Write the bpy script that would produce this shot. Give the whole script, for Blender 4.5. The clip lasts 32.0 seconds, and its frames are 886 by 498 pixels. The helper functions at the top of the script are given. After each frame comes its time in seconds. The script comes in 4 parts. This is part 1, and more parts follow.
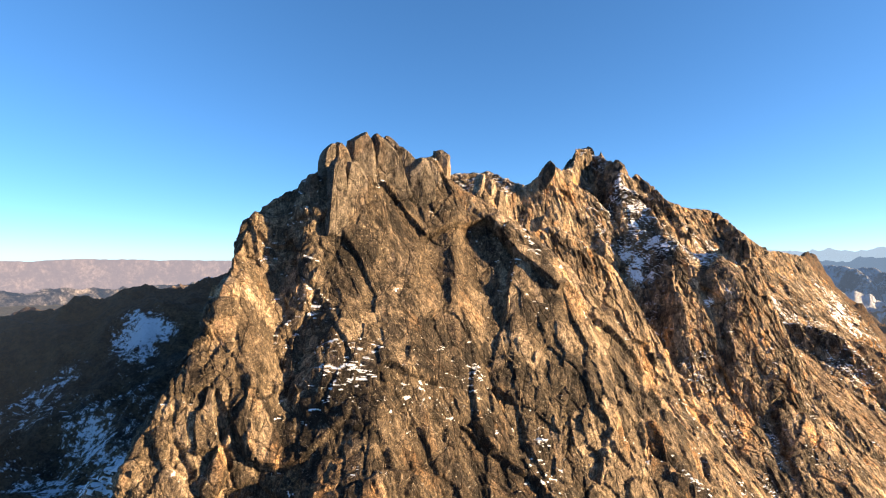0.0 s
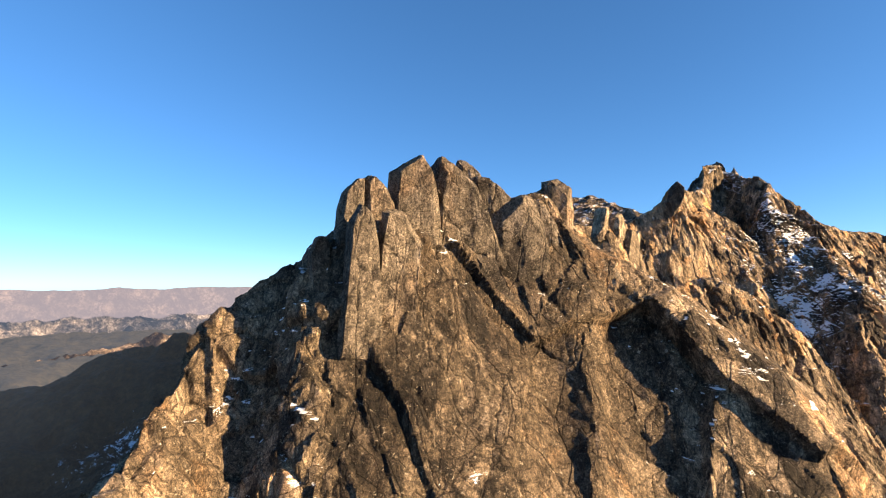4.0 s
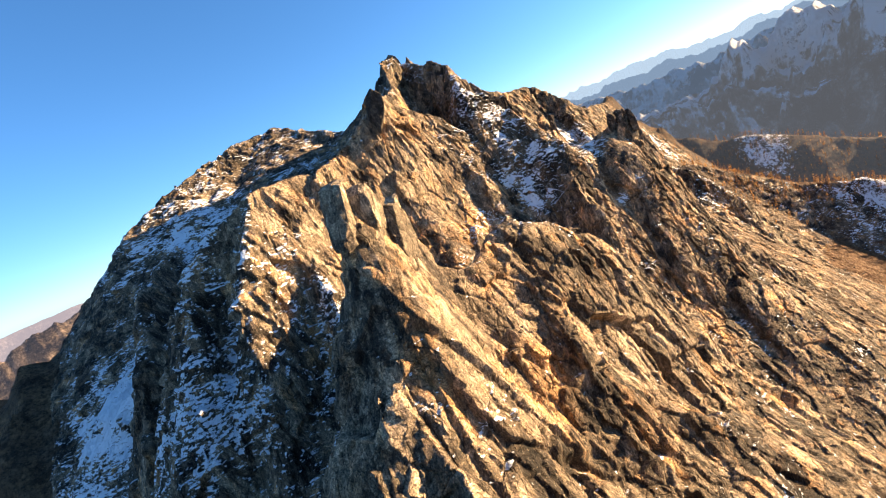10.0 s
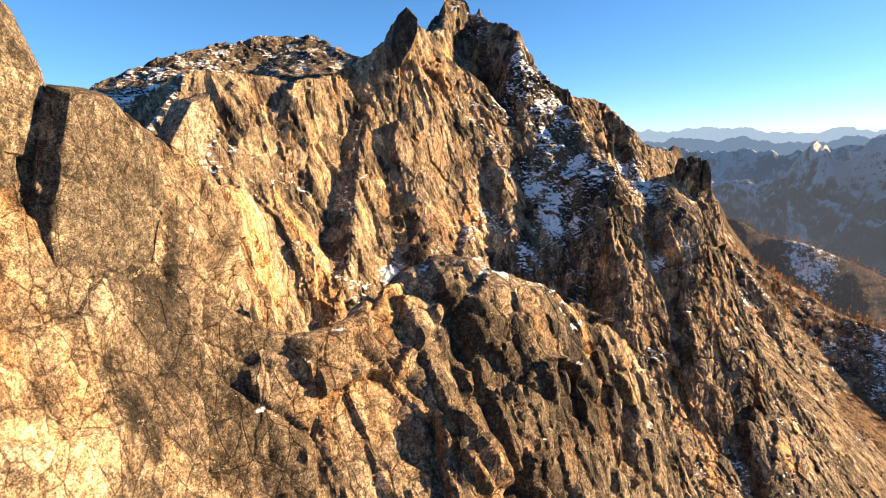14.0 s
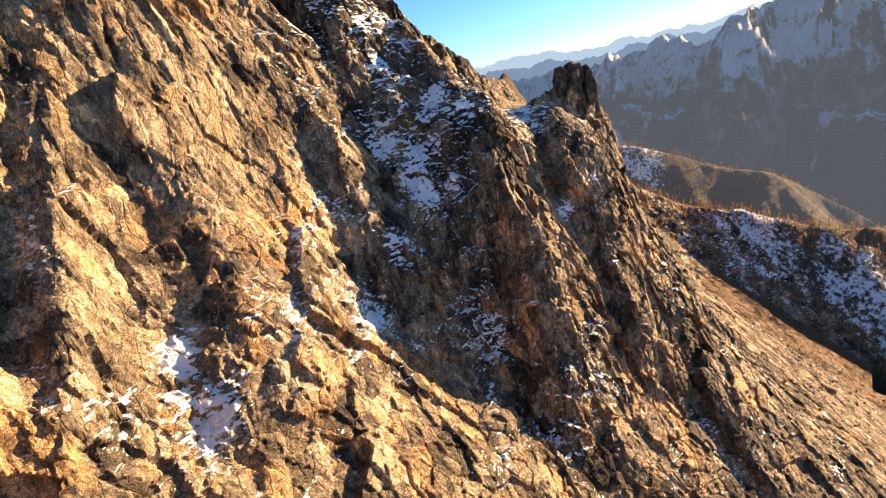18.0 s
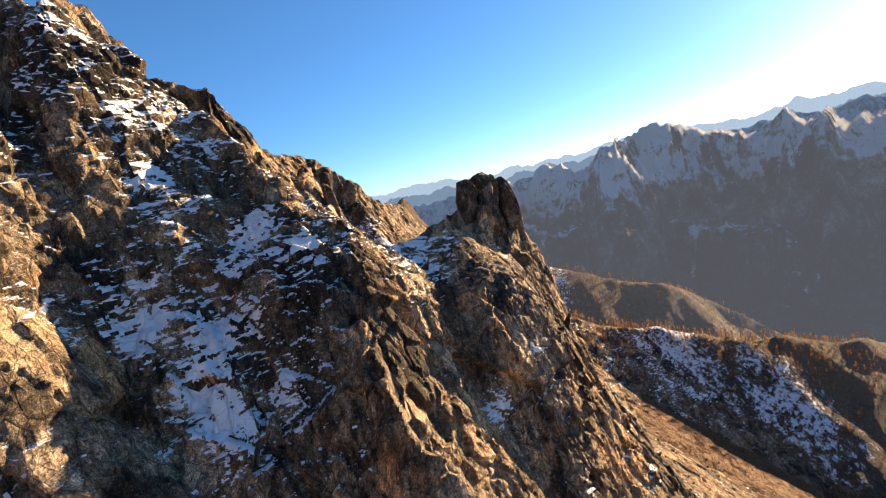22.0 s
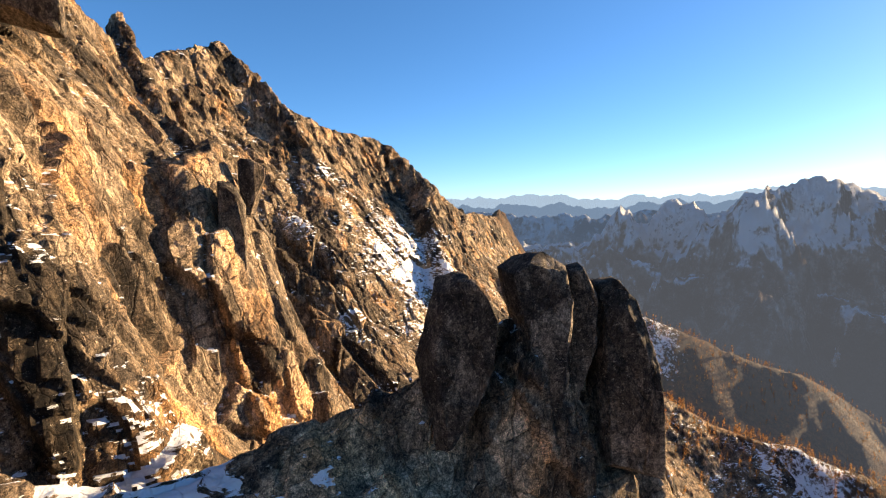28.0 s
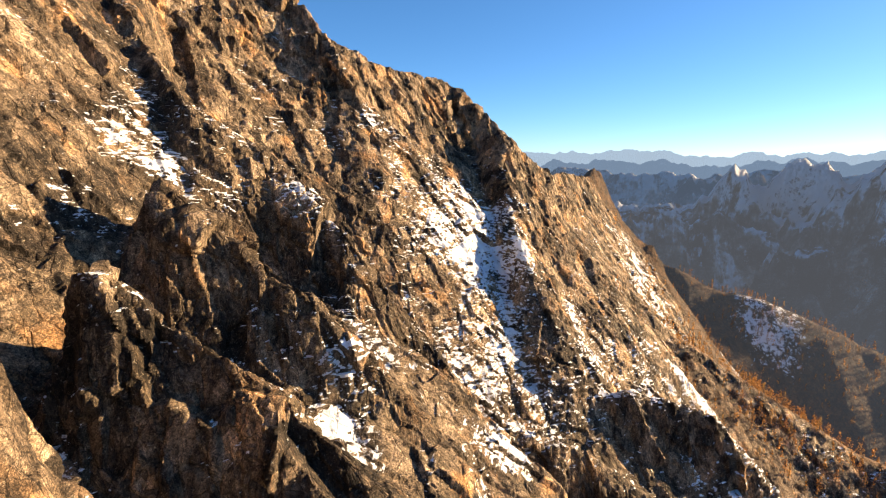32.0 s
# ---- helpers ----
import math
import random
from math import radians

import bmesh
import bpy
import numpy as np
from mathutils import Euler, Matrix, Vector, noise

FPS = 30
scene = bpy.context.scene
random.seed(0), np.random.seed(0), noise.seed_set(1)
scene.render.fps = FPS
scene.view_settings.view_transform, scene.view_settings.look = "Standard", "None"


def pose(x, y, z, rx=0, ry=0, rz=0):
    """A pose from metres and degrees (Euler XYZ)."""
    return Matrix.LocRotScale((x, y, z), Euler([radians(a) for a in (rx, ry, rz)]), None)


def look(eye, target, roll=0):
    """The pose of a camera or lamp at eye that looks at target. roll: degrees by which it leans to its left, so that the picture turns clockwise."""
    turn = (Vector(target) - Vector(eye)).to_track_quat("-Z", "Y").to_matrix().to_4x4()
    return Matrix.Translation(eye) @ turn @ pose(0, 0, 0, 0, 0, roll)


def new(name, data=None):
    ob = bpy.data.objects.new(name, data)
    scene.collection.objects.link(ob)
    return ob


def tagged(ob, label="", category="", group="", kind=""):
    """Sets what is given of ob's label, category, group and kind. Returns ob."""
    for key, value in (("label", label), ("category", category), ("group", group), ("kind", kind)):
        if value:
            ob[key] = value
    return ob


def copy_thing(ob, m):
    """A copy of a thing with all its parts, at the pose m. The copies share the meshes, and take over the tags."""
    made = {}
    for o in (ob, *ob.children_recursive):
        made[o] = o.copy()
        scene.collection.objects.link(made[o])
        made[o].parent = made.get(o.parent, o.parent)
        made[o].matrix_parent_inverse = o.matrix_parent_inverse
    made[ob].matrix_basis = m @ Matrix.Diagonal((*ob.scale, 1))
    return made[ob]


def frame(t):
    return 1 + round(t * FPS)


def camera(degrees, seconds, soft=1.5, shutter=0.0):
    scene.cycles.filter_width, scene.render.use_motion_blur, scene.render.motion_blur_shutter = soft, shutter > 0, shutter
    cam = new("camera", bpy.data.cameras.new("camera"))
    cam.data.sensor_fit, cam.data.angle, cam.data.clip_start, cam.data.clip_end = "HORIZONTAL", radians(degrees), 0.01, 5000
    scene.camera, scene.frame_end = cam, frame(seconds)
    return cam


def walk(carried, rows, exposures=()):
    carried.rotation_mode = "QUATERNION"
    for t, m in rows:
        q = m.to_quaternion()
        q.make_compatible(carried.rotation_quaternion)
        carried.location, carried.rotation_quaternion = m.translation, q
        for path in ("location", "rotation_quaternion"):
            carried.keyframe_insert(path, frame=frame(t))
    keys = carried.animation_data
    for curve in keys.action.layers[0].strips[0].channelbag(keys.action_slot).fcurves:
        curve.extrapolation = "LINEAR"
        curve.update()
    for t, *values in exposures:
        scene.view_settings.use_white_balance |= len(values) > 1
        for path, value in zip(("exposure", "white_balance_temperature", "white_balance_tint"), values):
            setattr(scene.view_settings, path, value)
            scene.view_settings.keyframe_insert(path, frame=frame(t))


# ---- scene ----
cam = camera(83.5, 32.0, soft=1.1)
EXPOSURE = 2.13
METRES, EYE, TILT, LEAN, TURN = 500.0, 300.0, 1.2, 0.0, 0.0
ROWS = [
    (0.0, 0.0, 0.0, 0.0, -0.0, 0.0, 0.0),
    (0.5, 0.0006, 0.0133, 0.0021, 2.42, 0.92, -1.26),
    (1.0, 0.0007, 0.0263, 0.0048, 5.55, 1.57, -2.31),
    (1.5, 0.0004, 0.0397, 0.0077, 8.07, 1.66, -2.48),
    (2.0, -0.0003, 0.0541, 0.011, 9.01, 1.59, -2.25),
    (2.5, -0.0016, 0.0674, 0.0141, 10.0, 1.57, -2.02),
    (4.5, -0.0085, 0.1203, 0.0267, 9.73, 3.37, 1.94),
    (5.0, -0.0102, 0.133, 0.0297, 7.2, 3.59, 3.25),
    (5.5, -0.0118, 0.1453, 0.0327, 5.03, 3.6, 4.16),
    (6.0, -0.0132, 0.1571, 0.0357, 4.02, 3.54, 4.54),
    (6.5, -0.0139, 0.1697, 0.0391, 2.32, 3.33, 5.09),
    (7.0, -0.0146, 0.1811, 0.043, -1.61, 2.85, 7.6),
    (7.5, -0.0145, 0.1933, 0.0473, -4.93, 1.99, 10.61),
    (8.0, -0.0127, 0.2065, 0.0516, -5.72, 1.84, 12.29),
    (8.5, -0.01, 0.2187, 0.056, -7.46, 1.32, 15.43),
    (9.0, -0.0063, 0.2308, 0.0594, -11.19, -1.01, 18.62),
    (9.5, 0.0008, 0.2453, 0.0609, -16.85, -7.35, 20.95),
    (10.0, 0.0061, 0.2554, 0.062, -23.0, -12.52, 21.44),
    (10.5, 0.0121, 0.2649, 0.0618, -27.1, -15.8, 19.28),
    (11.0, 0.02, 0.2764, 0.0594, -29.69, -18.57, 17.19),
    (11.5, 0.0294, 0.2894, 0.0556, -30.1, -19.58, 14.11),
    (12.0, 0.0401, 0.3046, 0.051, -27.72, -17.73, 9.91),
    (12.5, 0.0466, 0.3135, 0.0488, -22.78, -15.25, 6.5),
    (13.0, 0.0543, 0.3256, 0.047, -20.31, -14.26, 3.48),
    (13.5, 0.0616, 0.3384, 0.0456, -18.24, -13.43, 1.13),
    (15.5, 0.0918, 0.4037, 0.0411, -15.28, -16.28, 0.28),
    (16.0, 0.099, 0.4215, 0.039, -17.9, -17.5, 2.18),
    (16.5, 0.1055, 0.438, 0.0365, -23.12, -18.59, 4.05),
    (17.0, 0.1123, 0.4539, 0.0339, -27.58, -19.47, 4.6),
    (17.5, 0.1197, 0.4702, 0.0308, -32.53, -20.09, 6.38),
    (18.0, 0.1292, 0.4867, 0.0277, -36.61, -19.74, 9.79),
    (18.5, 0.1398, 0.5028, 0.0249, -40.03, -18.1, 12.93),
    (19.0, 0.1513, 0.5175, 0.0224, -43.98, -15.72, 14.2),
    (19.5, 0.1642, 0.5317, 0.0203, -46.57, -12.65, 14.08),
    (20.0, 0.1781, 0.5448, 0.019, -48.13, -11.17, 13.59),
    (20.5, 0.1926, 0.5567, 0.0184, -48.86, -9.77, 13.18),
    (21.0, 0.2075, 0.5678, 0.0182, -49.14, -8.89, 13.12),
    (21.5, 0.2231, 0.5784, 0.0179, -48.71, -8.27, 12.74),
    (22.0, 0.2385, 0.5882, 0.0175, -47.64, -7.82, 10.95),
    (22.5, 0.2531, 0.5975, 0.0174, -47.08, -7.2, 8.95),
    (23.0, 0.2671, 0.6062, 0.0178, -46.42, -6.32, 6.89),
    (23.5, 0.2822, 0.6155, 0.0181, -43.59, -5.69, 5.58),
    (24.0, 0.2971, 0.6249, 0.0188, -40.44, -5.43, 4.47),
    (24.5, 0.3105, 0.6341, 0.0197, -39.24, -5.41, 3.84),
    (25.0, 0.3232, 0.6431, 0.0209, -38.17, -5.53, 3.65),
    (25.5, 0.3352, 0.6518, 0.0222, -37.35, -5.67, 3.83),
    (27.5, 0.3819, 0.6893, 0.0251, -34.78, -6.03, 1.15),
    (28.0, 0.3926, 0.699, 0.0257, -34.48, -6.11, 0.2),
    (28.5, 0.4036, 0.7094, 0.0264, -34.12, -6.06, -0.56),
    (29.0, 0.4144, 0.7201, 0.0269, -33.15, -6.98, -1.46),
    (29.5, 0.424, 0.7309, 0.0272, -32.72, -8.01, -1.98),
    (30.0, 0.4339, 0.7426, 0.0272, -30.92, -8.89, -2.41),
    (30.5, 0.4438, 0.7546, 0.0279, -28.89, -9.62, -2.57),
    (31.0, 0.4536, 0.7679, 0.0286, -27.29, -10.3, -2.07),
    (31.5, 0.4628, 0.7811, 0.0293, -25.89, -10.96, -1.48),
    (32.0, 0.4719, 0.7945, 0.0297, -24.28, -11.52, -0.84),
]
walk(cam, [(t, pose(0, 0, EYE, TILT, LEAN, TURN) @ pose(METRES * x, METRES * y, METRES * z, 90 + pitch, roll, yaw)) for t, x, y, z, yaw, pitch, roll in ROWS], ((0.0, EXPOSURE + 0.1), (6.0, EXPOSURE), (8.5, EXPOSURE + 0.1), (10.0, EXPOSURE + 0.25), (13.0, EXPOSURE), (16.0, EXPOSURE + 0.05), (19.0, EXPOSURE + 0.18), (21.0, EXPOSURE + 0.08), (24.0, EXPOSURE - 0.08), (28.0, EXPOSURE - 0.05), (31.0, EXPOSURE - 0.12), (32.0, EXPOSURE - 0.1)))

import itertools

# ---- world, sun, exposure ----
SUN_TURN, SUN_HIGH = -99.5, 12.0
sun_dir = Vector((-math.sin(radians(SUN_TURN)) * math.cos(radians(SUN_HIGH)), math.cos(radians(SUN_TURN)) * math.cos(radians(SUN_HIGH)), math.sin(radians(SUN_HIGH))))
world = bpy.data.worlds.new("sky")
scene.world = world
world.use_nodes = True
wn = world.node_tree
wn.nodes.clear()
sky = wn.nodes.new("ShaderNodeTexSky")
sky.sky_type = "NISHITA"
sky.sun_disc = False
sky.sun_elevation = radians(SUN_HIGH)
sky.sun_rotation = math.atan2(sun_dir.x, sun_dir.y)
sky.altitude = 2300
sky.air_density, sky.dust_density, sky.ozone_density = 0.8, 1.1, 4.3
back = wn.nodes.new("ShaderNodeBackground")
back.inputs["Strength"].default_value = 0.075
wout = wn.nodes.new("ShaderNodeOutputWorld")
soft_sky = wn.nodes.new("ShaderNodeGamma")
soft_sky.inputs[1].default_value = 0.82
deep_sky = wn.nodes.new("ShaderNodeHueSaturation")
deep_sky.inputs["Saturation"].default_value = 1.12
wn.links.new(sky.outputs[0], soft_sky.inputs[0])
wn.links.new(soft_sky.outputs[0], deep_sky.inputs["Color"])
wn.links.new(deep_sky.outputs[0], back.inputs[0])
wn.links.new(back.outputs[0], wout.inputs[0])
sun = new("sun", bpy.data.lights.new("sun", "SUN"))
sun.data.energy, sun.data.angle, sun.data.color = 5.0, radians(0.6), (1.0, 0.70, 0.39)
sun.matrix_world = look((0, 0, 900), Vector((0, 0, 900)) - sun_dir)


# ---- materials ----
class Nodes:
    """A small writer for node materials."""

    def __init__(self, name):
        self.mat = bpy.data.materials.new(name)
        self.mat.use_nodes = True
        self.t = self.mat.node_tree
        self.t.nodes.clear()
        self.out = self.t.nodes.new("ShaderNodeOutputMaterial")
        self.pos = self.t.nodes.new("ShaderNodeNewGeometry")

    def put(self, socket, value):
        if isinstance(value, bpy.types.NodeSocket):
            self.t.links.new(value, socket)
        else:
            socket.default_value = value

    def node(self, kind, props=(), **ins):
        n = self.t.nodes.new(kind)
        for k, v in props:
            if k == "operation":
                n.operation = v
            elif k == "blend_type":
                n.data_type = "RGBA"
                n.blend_type = v
            elif k == "feature":
                n.feature = v
            elif k == "attribute_name":
                n.attribute_name = v
        for k, v in ins.items():
            self.put(n.inputs[int(k[1:])] if k[0] == "i" and k[1:].isdigit() else n.inputs[k], v)
        return n

    def scaled(self, sx, sy, sz, turn=(0, 0, 0)):
        m = self.t.nodes.new("ShaderNodeMapping")
        self.t.links.new(self.pos.outputs["Position"], m.inputs[0])
        m.inputs["Rotation"].default_value = turn
        m.inputs["Scale"].default_value = (sx, sy, sz)
        return m.outputs[0]

    def noise(self, where, scale, detail=4.0, rough=0.55, warp=0.0):
        n = self.node("ShaderNodeTexNoise", Vector=where, Scale=scale, Detail=detail, Roughness=rough, Distortion=warp)
        return n.outputs[0]

    def ramp(self, value, *stops):
        n = self.t.nodes.new("ShaderNodeValToRGB")
        e = n.color_ramp.elements
        while len(e) < len(stops):
            e.new(0.5)
        for el, (p, c) in zip(e, stops):
            el.position = p
            el.color = (*c, 1) if isinstance(c, tuple) else (c, c, c, 1)
        self.put(n.inputs[0], value)
        return n.outputs[0]

    def mix(self, how, fac, a, b):
        n = self.t.nodes.new("ShaderNodeMix")
        n.data_type, n.blend_type = "RGBA", how
        self.put(n.inputs[0], fac)
        self.put(n.inputs[6], a if isinstance(a, bpy.types.NodeSocket) else (*a, 1))
        self.put(n.inputs[7], b if isinstance(b, bpy.types.NodeSocket) else (*b, 1))
        return n.outputs[2]

    def math(self, op, a, b=0.0, c=0.0):
        n = self.t.nodes.new("ShaderNodeMath")
        n.operation = op
        self.put(n.inputs[0], a)
        self.put(n.inputs[1], b)
        self.put(n.inputs[2], c)
        return n.outputs[0]

    def bump(self, height, strength, distance, under=None):
        n = self.node("ShaderNodeBump", Height=height, Strength=strength, Distance=distance)
        if under is not None:
            self.t.links.new(under, n.inputs["Normal"])
        return n.outputs[0]

    def finish(self, color, rough, normal=None, spec=0.3):
        p = self.t.nodes.new("ShaderNodeBsdfPrincipled")
        self.put(p.inputs["Base Color"], color if isinstance(color, bpy.types.NodeSocket) else (*color, 1))
        self.put(p.inputs["Roughness"], rough)
        p.inputs["Specular IOR Level"].default_value = spec
        if normal is not None:
            self.t.links.new(normal, p.inputs["Normal"])
        self.t.links.new(p.outputs[0], self.out.inputs[0])
        return self.mat


def rock_material(name, pale=(0.255, 0.192, 0.128), mid=(0.120, 0.086, 0.056), dark=(0.026, 0.021, 0.017), snowy=True):
    m = Nodes(name)
    streak = m.scaled(1, 1, 0.24 if snowy else 0.7, (0.12, -0.1, 0))
    plain = m.scaled(1, 1, 1)
    big = m.noise(streak, 0.09, 5, 0.6, 0.6)
    col = m.ramp(big, (0.34, mid), (0.60, pale))
    # orange iron stains
    rust = m.noise(streak, 0.11, 4, 0.6, 0.4)
    fresh_lit = m.node("ShaderNodeAttribute", (("attribute_name", "tone"),)).outputs["Fac"] if snowy else 0.5
    rust = m.math("MULTIPLY_ADD", m.math("SUBTRACT", fresh_lit, 0.5), 0.16, rust)
    col = m.mix("MIX", m.ramp(rust, (0.53, 0.0), (0.70, 0.6 if snowy else 0.2)), col, (0.36, 0.175, 0.055))
    # dark lichen and water streaks, thick in some parts
    lich = m.noise(streak, 0.34, 10, 0.76, 0.6)
    patch = m.noise(plain, 0.045, 3, 0.5)
    both = m.math("MULTIPLY_ADD", patch, 0.55, m.math("MULTIPLY", lich, 0.75))
    old = m.node("ShaderNodeClamp", Value=m.math("MULTIPLY_ADD", fresh_lit, -2.0, 2.0)).outputs[0]
    col = m.mix("MIX", m.math("MULTIPLY", m.ramp(both, (0.585, 0.9), (0.675, 0.0)), old), col, dark)
    # every block has weathered in its own way; tone holds painted light and shade too
    if snowy:
        col = m.mix("MULTIPLY", 0.9, col, m.ramp(fresh_lit, (0.15, 0.42), (0.5, 1.0), (0.85, 1.7)))
    # split faces: two sizes of flat facets, each with its own tilt and shade, and the cracks between them
    wobble = m.node("ShaderNodeTexNoise", Vector=plain, Scale=0.5, Detail=3.0).outputs[1]
    hgt, gaps = None, []
    for scale, tilt, deep, turn, squash in ((0.21, 0.40, 0.30, (0.18, -0.14, 0.3), 0.40), (0.62, 0.26, 0.14, (0.10, -0.20, 1.1), 0.52), (1.9, 0.11, 0.05, (0.25, -0.05, 0.6), 0.6)):
        warp = m.node("ShaderNodeVectorMath", (("operation", "MULTIPLY_ADD"),), i0=wobble, i1=(0.22 / scale,) * 3, i2=m.scaled(1, 1, squash, turn)).outputs[0]
        cell = m.node("ShaderNodeTexVoronoi", (("feature", "F1"),), Vector=warp, Scale=scale)
        edge = m.node("ShaderNodeTexVoronoi", (("feature", "DISTANCE_TO_EDGE"),), Vector=warp, Scale=scale).outputs[0]
        off = m.node("ShaderNodeVectorMath", (("operation", "SUBTRACT"),), i0=warp, i1=cell.outputs["Position"]).outputs[0]
        way = m.node("ShaderNodeVectorMath", (("operation", "SUBTRACT"),), i0=cell.outputs["Color"], i1=(0.5, 0.5, 0.5)).outputs[0]
        slant = m.node("ShaderNodeVectorMath", (("operation", "DOT_PRODUCT"),), i0=off, i1=way).outputs["Value"]
        part_h = m.math("MULTIPLY_ADD", slant, 2 * tilt, m.math("MULTIPLY", m.ramp(edge, (0.0, 0.0), (0.035, 1.0)), deep))
        hgt = part_h if hgt is None else m.math("ADD", hgt, part_h)
        shade = m.node("ShaderNodeSeparateColor", Color=cell.outputs["Color"]).outputs[1]
        if snowy or scale > 0.5:
            col = m.mix("MULTIPLY", 0.8 if snowy else 0.65, col, m.ramp(shade, (0.0, 0.62), (1.0, 1.35)))
        gaps.append(edge)
    # crystals and lichen spots
    grain = m.noise(plain, 3.4, 6, 0.9)
    col = m.mix("MULTIPLY", 0.9, col, m.ramp(grain, (0.41, 0.22), (0.50, 0.95), (0.58, 1.7)))
    rind = m.noise(m.scaled(1, 1, 0.5), 0.8, 8, 0.84, 0.3)
    col = m.mix("MULTIPLY", 0.8, col, m.ramp(rind, (0.40, 0.35), (0.50, 1.0), (0.60, 1.5)))
    fine = m.noise(plain, 11.0, 4, 0.85)
    col = m.mix("MULTIPLY", 0.9, col, m.ramp(fine, (0.38, 0.25), (0.50, 0.95), (0.61, 1.9)))
    spots = m.noise(plain, 1.5 if snowy else 2.6, 8, 0.88)
    col = m.mix("MIX", m.ramp(spots, (0.59, 0.0), (0.62, 0.75)), col, (0.55, 0.47, 0.36))
    # dark lines along the cracks
    for edge, width in zip(gaps, (0.012, 0.018, 0.016)):
        col = m.mix("MULTIPLY", 0.8 if snowy else 0.6, col, m.ramp(edge, (0.0, 0.12), (width, 1.0)))
    rough_n = m.noise(m.scaled(1, 1, 0.6), 1.7, 9, 0.8)
    hgt = m.math("MULTIPLY_ADD", rough_n, 0.22, m.math("MULTIPLY", hgt, 1.0 if snowy else 0.65))
    nrm = m.bump(hgt, 1.0, 1.0)
    nrm = m.bump(grain, 0.9, 0.10, nrm)
    if snowy:
        attr = m.node("ShaderNodeAttribute", (("attribute_name", "snow"),))
        sn = m.noise(m.scaled(0.55, 0.55, 2.2, (0.25, -0.2, 0)), 0.55, 8, 0.68, 0.5)
        sn2 = m.noise(plain, 0.07, 3, 0.5)
        sep = m.node("ShaderNodeSeparateXYZ", Vector=m.pos.outputs["Normal"])
        up = m.math("MULTIPLY", m.math("MINIMUM", sep.outputs[2], 0.72), 0.62)
        tot = m.math("ADD", m.math("MULTIPLY_ADD", attr.outputs["Fac"], 1.35, up), m.math("ADD", m.math("MULTIPLY", sn, 1.15), m.math("MULTIPLY_ADD", sn2, 0.7, -0.33)))
        scree = m.node("ShaderNodeAttribute", (("attribute_name", "scree"),))
        tot = m.math("MULTIPLY_ADD", scree.outputs["Fac"], -0.25, tot)
        mask = m.ramp(m.math("SUBTRACT", tot, 1.05), (0.24, 0.0), (0.26, 1.0))
        soil = m.ramp(m.noise(plain, 0.6, 9, 0.75), (0.36, (0.03, 0.016, 0.008)), (0.5, (0.105, 0.048, 0.018)), (0.62, (0.19, 0.11, 0.052)))
        col = m.mix("MIX", scree.outputs["Fac"], col, soil)
        col = m.mix("MIX", mask, col, (0.80, 0.83, 0.88))
        rgh = m.math("MULTIPLY_ADD", mask, -0.25, 0.88)
    else:
        rgh = 0.88
    return m.finish(col, rgh, nrm, 0.2)


ROCK = rock_material("granite")
ROCK_BARE = rock_material("bare_granite", (0.175, 0.142, 0.106), (0.076, 0.062, 0.047), snowy=False)
ROCK_PALE = rock_material("pale_granite", (0.36, 0.285, 0.195), (0.24, 0.185, 0.125), (0.10, 0.078, 0.055), snowy=False)
m = Nodes("far_ground")
gp = m.scaled(1, 1, 1)
gn = m.noise(gp, 0.02, 9, 0.7)
gcol = m.ramp(gn, (0.36, (0.05, 0.043, 0.036)), (0.5, (0.105, 0.068, 0.041)), (0.66, (0.20, 0.115, 0.055)))
gcol = m.mix("MULTIPLY", 0.8, gcol, m.ramp(m.noise(gp, 0.09, 8, 0.8), (0.42, 0.35), (0.5, 1.0), (0.58, 1.5)))
gstone = m.noise(gp, 0.4, 9, 0.8)
gcol = m.mix("MULTIPLY", 0.9, gcol, m.ramp(gstone, (0.40, 0.3), (0.5, 1.0), (0.62, 1.7)))
gsep = m.node("ShaderNodeSeparateXYZ", Vector=m.pos.outputs["Normal"])
gcol = m.mix("MIX", m.ramp(gsep.outputs[2], (0.55, 0.8), (0.8, 0.0)), gcol, m.ramp(gstone, (0.38, (0.05, 0.036, 0.026)), (0.58, (0.21, 0.135, 0.075))))
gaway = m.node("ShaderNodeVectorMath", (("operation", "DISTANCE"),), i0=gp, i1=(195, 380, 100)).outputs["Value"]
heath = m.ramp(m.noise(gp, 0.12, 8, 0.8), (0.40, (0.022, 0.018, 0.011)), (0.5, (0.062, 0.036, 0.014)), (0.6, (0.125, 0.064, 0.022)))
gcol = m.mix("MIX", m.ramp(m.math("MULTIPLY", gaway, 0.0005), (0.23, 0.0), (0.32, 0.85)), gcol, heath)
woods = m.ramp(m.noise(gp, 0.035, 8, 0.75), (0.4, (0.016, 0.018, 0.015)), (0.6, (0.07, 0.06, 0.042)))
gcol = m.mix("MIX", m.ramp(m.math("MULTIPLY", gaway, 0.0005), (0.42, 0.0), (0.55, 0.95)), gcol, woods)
attr = m.node("ShaderNodeAttribute", (("attribute_name", "snow"),))
gs = m.math("ADD", m.math("MULTIPLY_ADD", m.noise(gp, 0.16, 9, 0.8), 0.9, m.math("MULTIPLY", m.noise(gp, 0.03, 3, 0.5), 0.3)), attr.outputs["Fac"])
gcol = m.mix("MIX", m.ramp(m.math("SUBTRACT", gs, 0.65), (0.32, 0.0), (0.37, 1.0)), gcol, (0.80, 0.83, 0.88))
